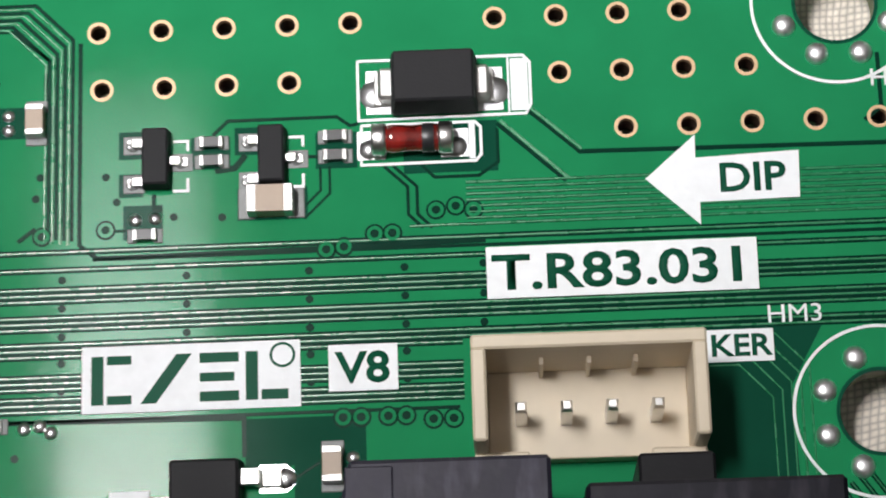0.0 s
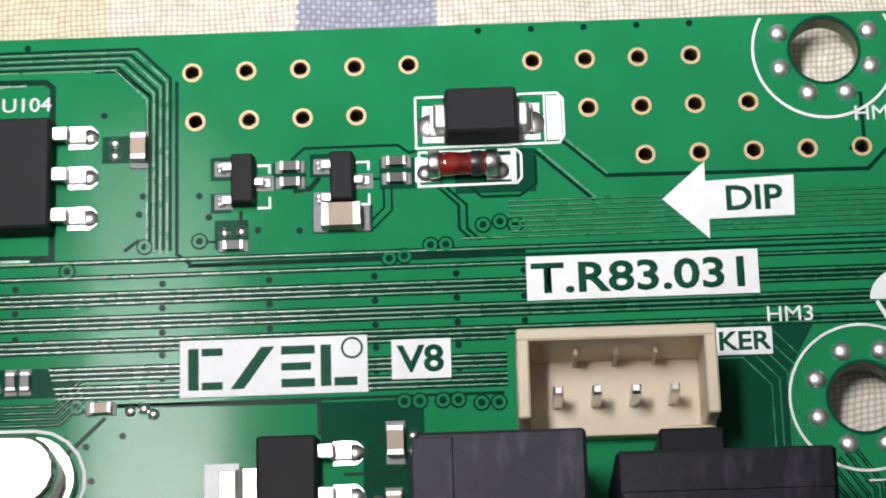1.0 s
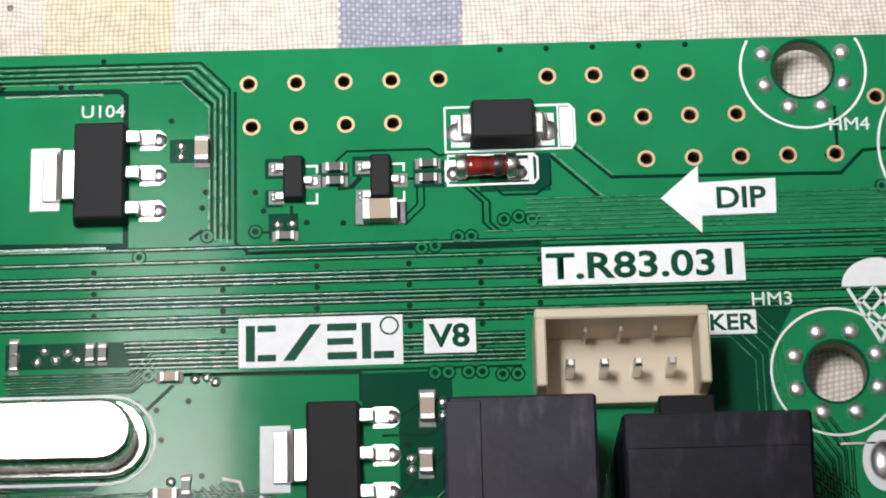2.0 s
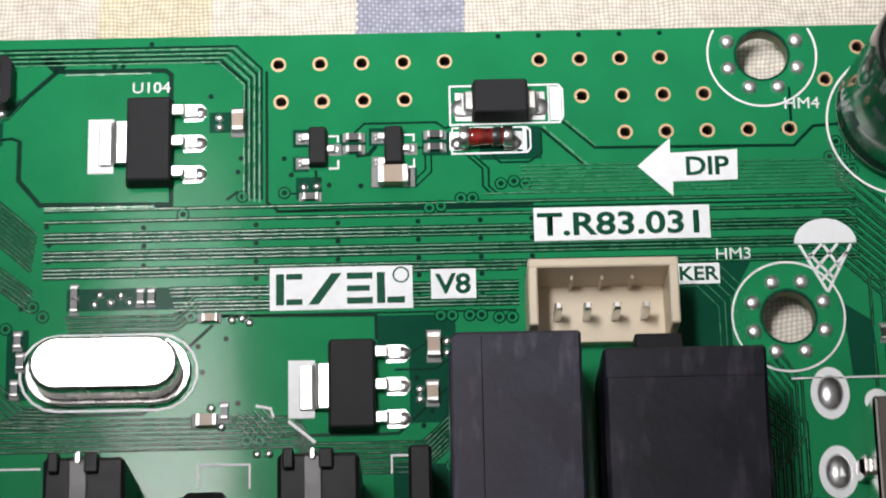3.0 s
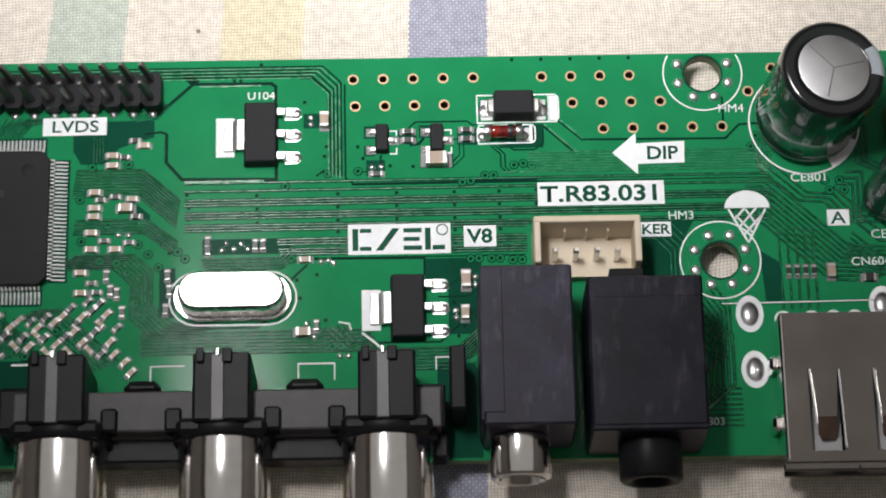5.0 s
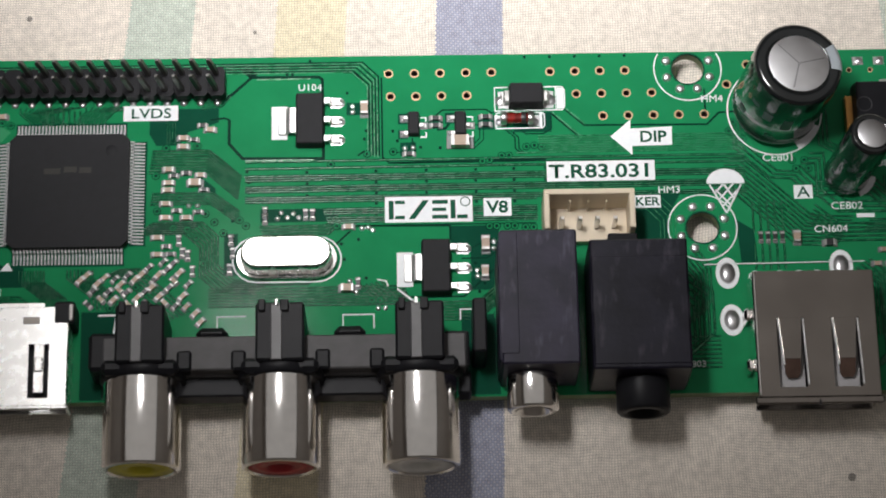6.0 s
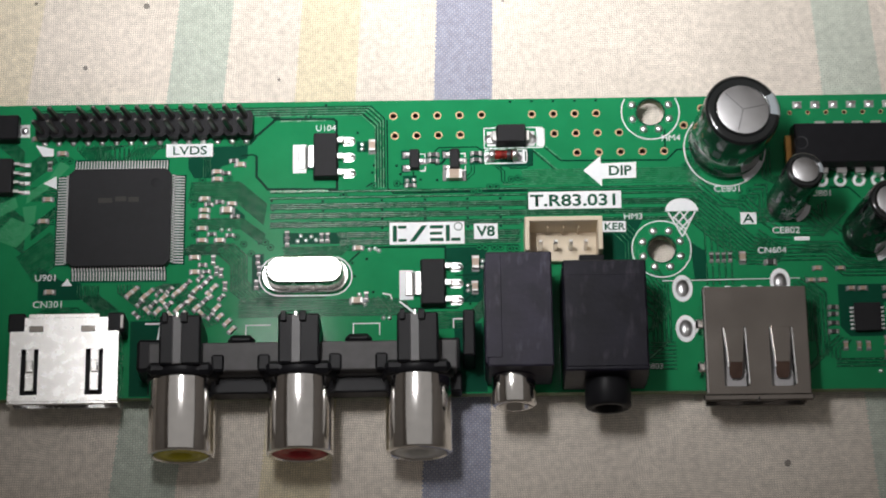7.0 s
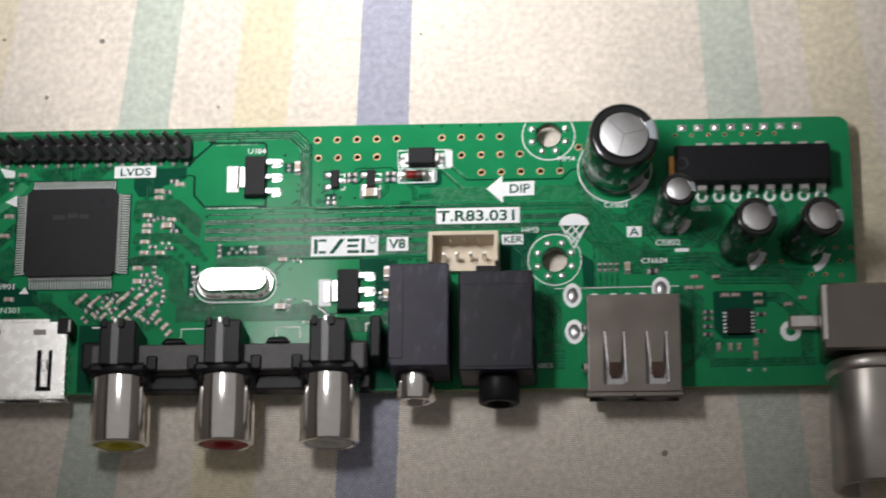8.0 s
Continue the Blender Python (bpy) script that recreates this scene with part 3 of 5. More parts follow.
# right of the sockets and round the far capacitors
bundle([(27.9, -1.9), (29.2, -1.9), (30.6, -3.4), (30.6, -8.2)], 5, 0.42, 0.34, 0.15, 0.0)
bundle([(32.6, -8.2), (34.0, -10.2), (34.0, -14.0), (33.0, -15.6)], 6, 0.38, 0.30, 0.14, 0.2)
bundle([(33.2, -16.8), (36.6, -16.8)], 8, 0.0, -0.5, 0.14, 0.2)
bundle([(38.6, 4.0), (40.2, 4.0), (47.6, -3.0), (52.2, -3.2)], 9, -0.25, -0.42, 0.15, 0.22)
bundle([(41.0, -1.2), (41.0, -5.0)], 5, 0.82, 0.0, 0.15, 0.2)
bundle([(41.0, -6.2), (41.0, -9.2)], 5, 0.82, 0.0, 0.15, 0.2)
bundle([(47.8, 4.4), (49.4, 4.4), (49.4, 0.6), (51.6, -1.4), (57.4, -1.4), (59.6, 0.6)], 3, -0.5, -0.6, 0.16, 0.24)
bundle([(53.4, -9.6), (53.4, -17.0)], 6, 0.36, 0.0, 0.14, 0.2)
bundle([(57.0, -19.4), (72.0, -19.4)], 3, 0.0, -0.45, 0.16, 0.24)
bundle([(49.0, 9.2), (49.0, 5.4), (52.4, 3.6)], 3, 0.5, 0.2, 0.16, 0.22)
gap([(35.0, -8.6), (52.6, -8.5)], 0.12)
bundle([(33.0, -9.2), (36.0, -11.6), (36.0, -16.4), (33.4, -18.8)], 5, -0.55, -0.45, 0.16, 0.26)
bundle([(53.6, -8.2), (56.2, -10.4), (56.2, -18.2), (54.0, -20.4)], 4, -0.5, -0.3, 0.16, 0.26)
bundle([(46.6, 3.0), (48.4, 1.0), (55.2, 1.0), (57.4, -1.2)], 4, -0.3, -0.55, 0.16, 0.24)
bundle([(54.0, -3.6), (58.4, -3.6), (60.6, -5.8), (68.0, -5.9), (70.6, -8.4)], 3, -0.3, -0.55, 0.18, 0.26)
bundle([(-38.6, 11.0), (-38.6, 9.6), (-37.4, 8.9)], 8, 0.62, 0.0, 0.13, 0.2)
gap([(57.6, 3.9), (60.2, 3.9), (61.6, 2.4)], 0.2)
gap([(36.4, 12.4), (36.4, 9.8), (35.6, 9.2)], 0.2)
gap([(-1.6, 13.6), (-3.4, 15.1), (-4.6, 15.1)], 0.16)
gap([(-1.8, 13.0), (-1.8, 11.6)], 0.16)
gap([(-3.0, 5.0), (-2.2, 5.6)], 0.2)
tagged(part("trace_gap", gaps, GAP, board, "dark gaps between copper areas"), kind="stuff")
tagged(part("copper_trace", ridges, RIDGE, board, "fine raised green traces"), kind="stuff")

# annular vias along the bus and elsewhere
dot = bmesh.new()
DOTS = [(-8.71, 3.11), (-8.69, 1.79), (-8.67, 0.39), (-15.4, 3.3), (-15.2, 2.0), (-15.2, 0.8)]
DOTS += [(x, y) for x in (-0.96, 4.67, 10.2, 14.5) for y in (3.15, 1.84, 0.53, -0.69, -1.95)] + [(18.05, 3.2), (18.03, 1.82), (18.0, 0.5), (17.6, -0.9)]
DOTS += [(16.12 + 2.85 * i, 16.66) for i in range(5)] + [(1.5, 6.7), (3.4, 6.3), (6.3, 5.8), (1.0, 7.9), (4.1, 5.9), (-2.0, 8.0), (-2.2, 7.0), (-4.1, 12.6), (-10.3, 15.0), (-10.9, 15.0), (-8.3, 16.6)]
DOTS += [(-4.9, -5.4), (-4.6, -7.2), (-3.0, -4.9), (9.9, -7.9), (10.9, -10.2), (10.3, -11.2), (-6.0, -5.0), (-17.0, -2.5), (-18.2, -1.2), (-2.2, -9.4)]
for x, y in DOTS:
    dot = joined(dot, shift(ring(0.10, 0.19, 0.0, 0.03, 8), x, y), shift(lathe([(0.11, 0.024), (0, 0.024)], 8), x, y))
tagged(part("tented_via", dot, GAP, board, "tiny covered holes"), kind="stuff")
eye, dot2 = bmesh.new(), bmesh.new()
EYES = [(-1.9, 5.2), (-6.0, 4.0), (1.0, 5.4), (16.0, 5.75), (16.9, 5.9), (17.7, 5.7), (13.2, 4.75), (14.0, 4.75), (11.0, 4.1), (11.8, 4.2), (-15.5, -3.1), (-5.4, -3.3), (-4.7, -3.3),
        (11.6, -3.6), (12.4, -3.6), (13.6, -3.6), (14.4, -3.6), (15.6, -3.8), (16.5, -3.8), (-24.5, 6.3), (-21.0, 6.5), (-16.2, -2.4), (45.8, 3.6), (47.2, 3.6), (46.2, 2.6), (47.6, 2.6), (-1.6, -12.0), (-0.7, -12.0),
        (39.4, 8.3), (38.9, 7.2), (39.9, 7.0), (40.4, 6.2), (31.6, -22.0), (-43.0, 9.6), (-42.0, 9.3), (-44.0, 0.9), (12.1, -14.0), (-20.0, -1.6), (-19.0, -2.6), (-18.0, -3.9), (-25.6, 3.0), (-25.4, -1.2), (-22.9, 0.4), (-19.8, 0.2), (-23.6, -3.2), (-22.0, -3.4), (-21.0, -4.4), (-20.2, -7.4), (-30.4, -12.4), (-27.6, -10.0), (-24.9, -13.0)]
for x, y in EYES:
    eye = joined(eye, shift(ring(0.20, 0.36, 0.0, 0.06, 12), x, y), bmesh.new())
    dot2 = joined(dot2, shift(lathe([(0.20, 0.03), (0, 0.03)], 12), x, y), shift(ring(0.34, 0.46, 0.0, 0.03, 14), x, y))
tagged(part("via_well", dot2, GAP, board, "dark wells of ringed vias"), kind="stuff")
tagged(part("ringed_via", eye, MASK, board, "small ringed via holes"), kind="stuff")


def plate(pts, words, h, x, y, stretch=1.0, weight=0.0):
    """A white printed field with letters left out of it."""
    p = part("white_field", prism(pts, 0.0, 0.075), SILK, board, "white printed field with green lettering")
    if words:
        part("lettering", lettering(words, h, x, y, 0.07, 0.095, 0.0, stretch, weight), INK, p, "green lettering")
    return p


def rect(x0, x1, y0, y1):
    return [(x0, y0), (x1, y0), (x1, y1), (x0, y1)]


plate([(25.52, 6.79), (27.85, 8.80), (27.82, 7.70), (32.50, 7.88), (32.42, 5.68), (27.92, 5.62), (27.90, 4.56)], "DIP", 1.30, 30.3, 6.72, 1.08, 0.04)
plate(rect(18.18, 30.32, 1.52, 3.90), "T.R83.031", 1.55, 24.25, 2.70, 1.25, 0.05)
plate(rect(11.0, 14.08, -2.42, -0.32), "V8", 1.35, 12.54, -1.36, 1.1, 0.05)
plate(rect(27.7, 30.78, -1.76, -0.30), "KER", 0.95, 29.3, -1.02, 1.12, 0.03)
plate(rect(-29.35, -23.2, 9.60, 11.42), "LVDS", 1.15, -26.25, 10.50, 1.2, 0.02)
plate(rect(45.75, 47.85, -1.0, 0.6), "A", 1.2, 46.8, -0.2, 1.2, 0.02)
logo = plate(rect(-0.02, 9.74, -3.02, 0.0), "", 1, 0, 0)
marks = bmesh.new()
for pts in ([(0.4, -2.65), (0.95, -2.65), (0.95, -0.45), (0.4, -0.45)], [(1.1, -0.45), (2.2, -0.45), (2.2, -0.85), (1.1, -0.85)], [(1.1, -2.25), (2.2, -2.25), (2.2, -2.65), (1.1, -2.65)],
            [(2.6, -2.65), (3.3, -2.65), (4.9, -0.45), (4.2, -0.45)], [(5.25, -2.65), (7.0, -2.65), (7.0, -2.2), (5.25, -2.2)], [(5.25, -1.75), (6.8, -1.75), (6.8, -1.35), (5.25, -1.35)],
            [(5.25, -0.9), (7.0, -0.9), (7.0, -0.45), (5.25, -0.45)], [(7.3, -2.65), (7.85, -2.65), (7.85, -0.45), (7.3, -0.45)], [(8.0, -2.65), (9.2, -2.65), (9.2, -2.2), (8.0, -2.2)]):
    marks = joined(marks, prism(pts, 0.07, 0.095))
marks = joined(marks, shift(ring(0.46, 0.58, 0.07, 0.095, 24), 8.95, -0.66))
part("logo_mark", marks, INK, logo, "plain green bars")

# white parachute-like mark
dome = [(38.15 + 2.15 * math.cos(radians(a)), 0.95 + 1.75 * math.sin(radians(a))) for a in range(0, 181, 12)]
para = part("white_mark", prism(dome, 0.0, 0.075), SILK, board, "white printed dome over a hatched triangle")
hatch = bmesh.new()
for a, c in (((36.35, 0.85), (38.1, -2.55)), ((39.9, 0.85), (38.1, -2.55)), ((36.9, -0.2), (37.9, 0.9)), ((37.3, -1.0), (39.0, 0.9)), ((37.75, -1.7), (39.6, 0.3)), ((37.0, 0.2), (38.6, -1.6)), ((38.0, 0.8), (39.0, -0.8))):
    ribbon(hatch, [a, c], 0.2, 0.0, 0.075)
part("hatching", hatch, SILK, para)

for words, h, x, y, s in (("U104", 0.78, -8.3, 13.35, 1.1), ("HM4", 0.8, 37.2, 11.2, 1.1), ("HM3", 0.8, 31.8, 0.35, 1.1), ("CE801", 0.85, 44.3, 3.95, 1.1), ("CE802", 0.85, 51.6, -1.9, 1.1), ("CN604", 0.8, 49.6, -4.6, 1.1),
                          ("U801", 0.8, 56.6, 3.1, 1.1), ("U901", 0.85, -44.6, -6.75, 1.1), ("CN301", 0.85, -44.2, -10.35, 1.1), ("N803", 0.7, 33.6, -19.9, 1.1)):
    part("printed_reference", lettering(words, h, x, y, 0.0, 0.07, 0.0, s), SILK, board, "small white printed reference")
lines = bmesh.new()


def silk(pts, w=0.13):
    ribbon(lines, pts, w, 0.0, 0.07)


silk([(12.6, 12.95), (12.6, 10.1), (20.25, 10.15), (20.5, 10.6), (20.5, 12.6), (20.2, 12.95), (12.6, 12.95)])
silk([(12.72, 9.85), (12.68, 7.97), (17.9, 8.0), (18.15, 8.3), (18.15, 9.6), (17.9, 9.85), (12.72, 9.85)])
silk([(19.5, 10.2), (19.5, 12.9)], 0.1)
silk([(17.75, 8.1), (17.75, 9.8)], 0.28)
for ox in (0.0, 5.27):
    silk([(4.1 + ox, 9.45), (4.75 + ox, 9.45), (4.75 + ox, 9.0)])
    silk([(4.1 + ox, 7.1), (4.75 + ox, 7.1), (4.75 + ox, 7.7)])
silk([(-1.0, -9.6), (0.0, -9.8), (0.2, -10.4)], 0.16)
silk([(1.2, -10.7), (3.0, -12.2)], 0.2)
silk([(8.1, -14.4), (8.1, -13.2), (9.7, -13.2), (9.7, -14.4)])
silk([(-4.8, -15.2), (-4.8, -13.6), (-1.4, -13.6), (-1.4, -15.2)])
silk([(-18.6, -15.2), (-18.6, -13.6), (-15.4, -13.6)])
silk([(-31.6, -13.2), (-29.6, -13.2), (-30.0, -15.8)], 0.2)
silk([(35.2, -8.55), (53.0, -8.45)], 0.10)
silk([(52.6, -3.1), (54.6, -3.1)], 0.5)
tagged(part("silkscreen_line", lines, SILK, board, "thin white printed outlines"), kind="stuff")
part("silkscreen_bar", box(19.6, 20.4, 10.3, 12.8, 0, 0.072), SILK, board, "white polarity bar")
for pts in ([(-42.6, -7.9), (-41.2, -7.9), (-41.8, -6.9)], [(-45.4, 6.2), (-43.6, 5.4), (-43.7, 7.2)], [(-46.6, 11.6), (-45.6, 10.0), (-44.2, 10.0), (-44.2, 11.0)]):
    part("pin_one_mark", prism(pts, 0, 0.07), SILK, board, "white printed triangle")


# copper zones whose reflections are painted as paler patches
for pts in ([(-43.2, 9.3), (-42.0, 8.5), (-44.8, 5.4), (-47.6, 3.4), (-47.4, 4.8), (-44.6, 7.0)], [(-48.0, 3.0), (-46.2, 3.2), (-46.4, 0.8), (-47.6, 0.6)],
            [(-52.0, -1.2), (-49.4, 1.6), (-46.2, 0.2), (-48.6, -2.6)], [(-52.0, 3.0), (-49.0, 4.4), (-48.6, 3.0), (-52.0, 1.0)]):
    part("copper_patch", prism(pts, -0.01, 0.024), PATCH, board, "copper patch, its reflection painted pale green")


# ---- soldered parts ----
def gull_chip(x, y, turn=0.0):
    """Regulator with three leads on one side and a broad tab on the other."""
    t = thing("voltage_regulator", x, y, "black regulator chip with three leads and a broad tab", "chip", group="regulators")
    part("body", box(-1.65, 1.65, -3.15, 3.15, 0.1, 1.55, 0.12, 0.14), EPOXY, t)
    part("tab_pad", box(-4.35, -2.55, -2.05, 1.95, 0.0, 0.08, 0.03), SILK, t, "bright solder pad")
    tab = joined(box(-2.3, -1.55, -1.55, 1.55, 0.55, 0.85, 0.06), moved(box(-0.12, 0.12, -1.55, 1.55, -0.42, 0.42, 0.04), Matrix.Translation((-2.52, 0, 0.5)) @ Matrix.Rotation(radians(28), 4, "Y")), box(-3.55, -2.7, -1.55, 1.55, 0.06, 0.34, 0.08))
    part("tab", tab, LEAD, t, "tinned tab")
    for dy in (2.3, 0.05, -2.2):
        lead = joined(box(1.5, 2.35, dy - 0.38, dy + 0.38, 0.62, 0.92, 0.06), box(2.1, 2.42, dy - 0.36, dy + 0.36, 0.1, 0.85, 0.06), box(2.35, 3.3, dy - 0.38, dy + 0.38, 0.06, 0.34, 0.06))
        part("lead", lead, LEAD, t)
        part("solder_pad", joined(prism([(2.1 + 0.2, dy - 0.62), (3.5, dy - 0.62), (3.85, dy - 0.3), (3.85, dy + 0.3), (3.5, dy + 0.62), (2.3, dy + 0.62)], 0.0, 0.05),
                                  lathe_shift([(0.5, 0.0), (0.42, 0.16), (0, 0.22)], 3.45, dy)), TIN, t)
    return t


def lathe_shift(profile, x, y, seg=14):
    return shift(lathe(profile, seg), x, y)


gull_chip(-8.3, 9.1)
gull_chip(5.55, -8.5)


def small_transistor(x, y):
    t = thing("small_transistor", x, y, "tiny black three-legged transistor with soldered pads", "transistor", group="small transistors")
    part("body", box(-0.66, 0.66, -1.4, 1.4, 0.12, 1.0, 0.08, 0.08), EPOXY, t)
    for dx, dy in ((-1.05, 0.78), (-1.05, -1.05), (1.15, -0.1)):
        s = 1 if dx > 0 else -1
        part("lead", joined(box(min(s * 0.55, s * 1.1), max(s * 0.55, s * 1.1), dy - 0.2, dy + 0.2, 0.25, 0.45, 0.04), box(dx - 0.28, dx + 0.28, dy - 0.22, dy + 0.22, 0.05, 0.22, 0.04)), LEAD, t)
        part("solder_pad", joined(box(dx - 0.48, dx + 0.48, dy - 0.42, dy + 0.42, 0.0, 0.06, 0.02), lathe_shift([(0.34, 0.04), (0.25, 0.2), (0, 0.28)], dx - 0.05, dy, 10)), PADS, t)
    return t


small_transistor(3.35, 8.55)
small_transistor(8.62, 8.5)

# black block diode
d = thing("block_diode", 16.1, 11.5, "black moulded block diode in a white printed frame", "diode")
part("body", box(-2.0, 2.0, -1.35, 1.35, 0.3, 2.1, 0.1, 0.16), EPOXY, d)
for s in (-1, 1):
    part("terminal", joined(box(min(s * 1.8, s * 2.55), max(s * 1.8, s * 2.55), -0.75, 0.75, 0.08, 1.1, 0.15), box(min(s * 1.6, s * 2.75), max(s * 1.6, s * 2.75), -0.8, 0.8, 0.05, 0.3, 0.05)), TERM, d, "tinned bent terminal")
    part("solder_pad", joined(box(min(s * 1.7, s * 3.15), max(s * 1.7, s * 3.15), -1.15, 0.95, 0.0, 0.06, 0.02), lathe_shift([(0.7, 0.03), (0.5, 0.18), (0, 0.25)], s * 2.75, -0.2, 14)), SOLDER, d)

# glass bead diode
d = thing("glass_diode", 15.05, 8.95, "red glass bead diode with metal end caps", "diode")
turn_x = Matrix.Translation((0, 0, 0.72)) @ Matrix.Rotation(radians(90), 4, "Y")
part("glass_body", moved(lathe([(0, -1.35), (0.62, -1.3), (0.66, -0.9), (0.6, -0.1), (0.6, 0.1), (0.66, 0.9), (0.62, 1.3), (0, 1.35)], 24), turn_x), GLASS_RED, d, "dark red glass", True)
for s in (-1, 1):
    part("end_cap", moved(lathe([(0, s * 1.2), (0.7, s * 1.2), (0.74, s * 1.3), (0.74, s * 1.75), (0.68, s * 1.85), (0, s * 1.85)], 24), turn_x), LEAD, d, "tinned end cap", True)
    part("solder_pad", joined(box(min(s * 1.25, s * 2.55), max(s * 1.25, s * 2.55), -0.75, 0.62, 0.0, 0.06, 0.02), lathe_shift([(0.5, 0.03), (0.35, 0.22), (0, 0.3)], s * 2.0, -0.25, 12)), SOLDER, d)
part("black_band", moved(lathe([(0.665, 0.45), (0.68, 0.5), (0.68, 0.95), (0.66, 1.0)], 24), turn_x), CHIP, d, "black band", True)


def chip_part(x, y, turn=0.0, l=1.0, w=0.5, h=0.35, kind="resistor"):
    """A ceramic chip with two tinned ends on their pads."""
    tan = kind == "capacitor"
    t = thing("chip_" + kind, x, y, "tan ceramic chip capacitor with tinned ends" if tan else "tiny black chip resistor with tinned ends", kind, group="chip " + kind + "s", turn=turn)
    e = l * 0.21
    part("body", box(-l / 2 + e * 0.8, l / 2 - e * 0.8, -w / 2, w / 2, 0.05, h, 0.02), CERAMIC if tan else CHIP, t)
    for s in (-1, 1):
        a, c = sorted((s * (l / 2 - e), s * l / 2))
        part("end", box(a, c, -w / 2 - 0.02, w / 2 + 0.02, 0.04, h + 0.02, 0.04), TERM, t)
        a, c = sorted((s * (l / 2 - e * 0.7), s * (l / 2 + l * 0.22)))
        part("solder_pad", box(a, c, -w / 2 - 0.08, w / 2 + 0.08, 0.0, 0.09, 0.04), PADS, t)
    return t


chip_part(8.55, 6.35, 0, 2.1, 1.25, 1.05, "capacitor")
chip_part(-2.2, 10.6, 90, 1.5, 0.8, 0.75, "capacitor")
chip_part(11.1, -5.75, 90, 1.6, 0.85, 0.8, "capacitor")
chip_part(10.95, -9.0, 90, 1.3, 0.75, 0.7, "capacitor")
chip_part(-4.3, -10.6, 0, 1.4, 0.8, 0.7, "capacitor")
chip_part(-21.2, 2.0, 0, 1.4, 0.8, 0.7, "capacitor")
chip_part(-20.6, 2.95, 0, 1.0, 0.5, 0.4, "capacitor")
chip_part(45.7, -5.6, 90, 1.3, 0.75, 0.7, "capacitor")
chip_part(49.3, -6.3, 0, 1.2, 0.7, 0.5)
for x, y in ((-4.1, -3.45), (-24.17, 3.67), (-24.16, 2.09), (-24.22, 1.23), (-22.55, 7.39), (-22.55, 6.38), (-19.56, 8.36), (-24.42, -0.4), (-24.41, -2.04), (-22.12, -2.08), (-25.34, -4.36), (-25.26, -6.34),
             (-44.06, -8.75), (-44.7, 3.93), (-45.2, 0.94), (-46.4, 12.4), (-43.0, 10.3)):
    chip_part(x, y, 0, 1.1, 0.55, 0.42, "capacitor")
for x, y in ((-22.92, -4.69), (-22.51, -6.17), (-21.91, -6.47), (-21.37, -8.3), (-17.14, -4.78), (-17.28, -8.16), (-16.94, -6.27), (-44.6, 8.6), (57.02, -12.5), (56.98, -13.4), (56.93, -14.6), (56.88, -15.75), (64.5, -12.9), (64.4, -15.4)):
    chip_part(x, y, 90 if x < 50 else 0, 1.0, 0.5, 0.38)
for x, y in ((-13.36, -1.55), (-13.36, -2.35), (-8.84, -1.9), (-8.1, -1.9), (-3.1, -10.0)):
    chip_part(x, y, 90, 1.0, 0.48, 0.38)
for x, y in ((55.3, -7.2), (58.3, -7.25), (54.4, -8.8), (55.9, -8.8), (59.5, -10.0), (61.0, -10.0), (64.2, -10.0), (64.2, -11.1), (58.3, -17.6), (60.0, -17.65), (61.2, -17.65), (63.6, -17.0), (63.5, -18.9), (68.4, -11.5), (70.5, -10.6)):
    chip_part(x, y, 0 if y > -16 else 90, 0.95, 0.5, 0.4, "capacitor")
for x, y in ((-23.5, -7.4), (-24.2, -8.1), (-25.1, -8.7), (-22.8, -8.5), (-33.7, -9.2), (-31.8, -9.6), (-32.3, -10.4), (-29.25, -9.7), (-27.7, -9.2), (-26.95, -8.6), (-23.9, -10.2), (-22.4, -11.2), (-27.4, -11.3), (-25.8, -10.1), (-21.0, -13.2), (-20.4, -14.2),
             (-30.6, -10.6), (-28.6, -10.7), (-30.0, -11.5), (-25.0, -11.2)):
    chip_part(x, y, 45, 1.0, 0.5, 0.38, "capacitor" if (x * 7) % 1 < 0.5 else "resistor")
for x, y in ((-33.0, -8.6), (-31.0, -8.9), (-29.9, -9.1), (-28.5, -8.7), (-26.2, -7.8), (-25.6, -9.3), (-24.6, -7.2), (-23.4, -9.4), (-26.6, -10.6), (-29.4, -10.3), (-31.4, -11.4), (-32.8, -12.0), (-24.4, -11.9), (-23.2, -12.3), (-22.0, -12.4),
             (-21.8, -9.8), (-26.4, -12.0), (-28.4, -12.0)):
    chip_part(x, y, 45 if (x * 3) % 1 < 0.6 else -45, 0.9, 0.45, 0.36, "capacitor" if (x * 7) % 1 < 0.4 else "resistor")
for x, y in ((-23.6, 2.9), (-22.2, 3.2), (-20.2, 1.2), (-23.2, -1.2), (-20.8, -1.4), (-24.3, -5.4), (-23.8, -6.3), (-21.4, 7.2), (-20.4, 8.9)):
    chip_part(x, y, 0, 0.9, 0.45, 0.36)
for x, y in ((5.85, 9.3), (5.85, 8.42), (11.5, 9.38), (11.5, 8.45), (2.8, 5.05)):
    chip_part(x, y, 0, 1.1, 0.5, 0.4)
for x in (41.7, 42.5, 43.3, 44.1):
    chip_part(x, -5.5, 90, 1.0, 0.42, 0.35)
spill = bmesh.new()
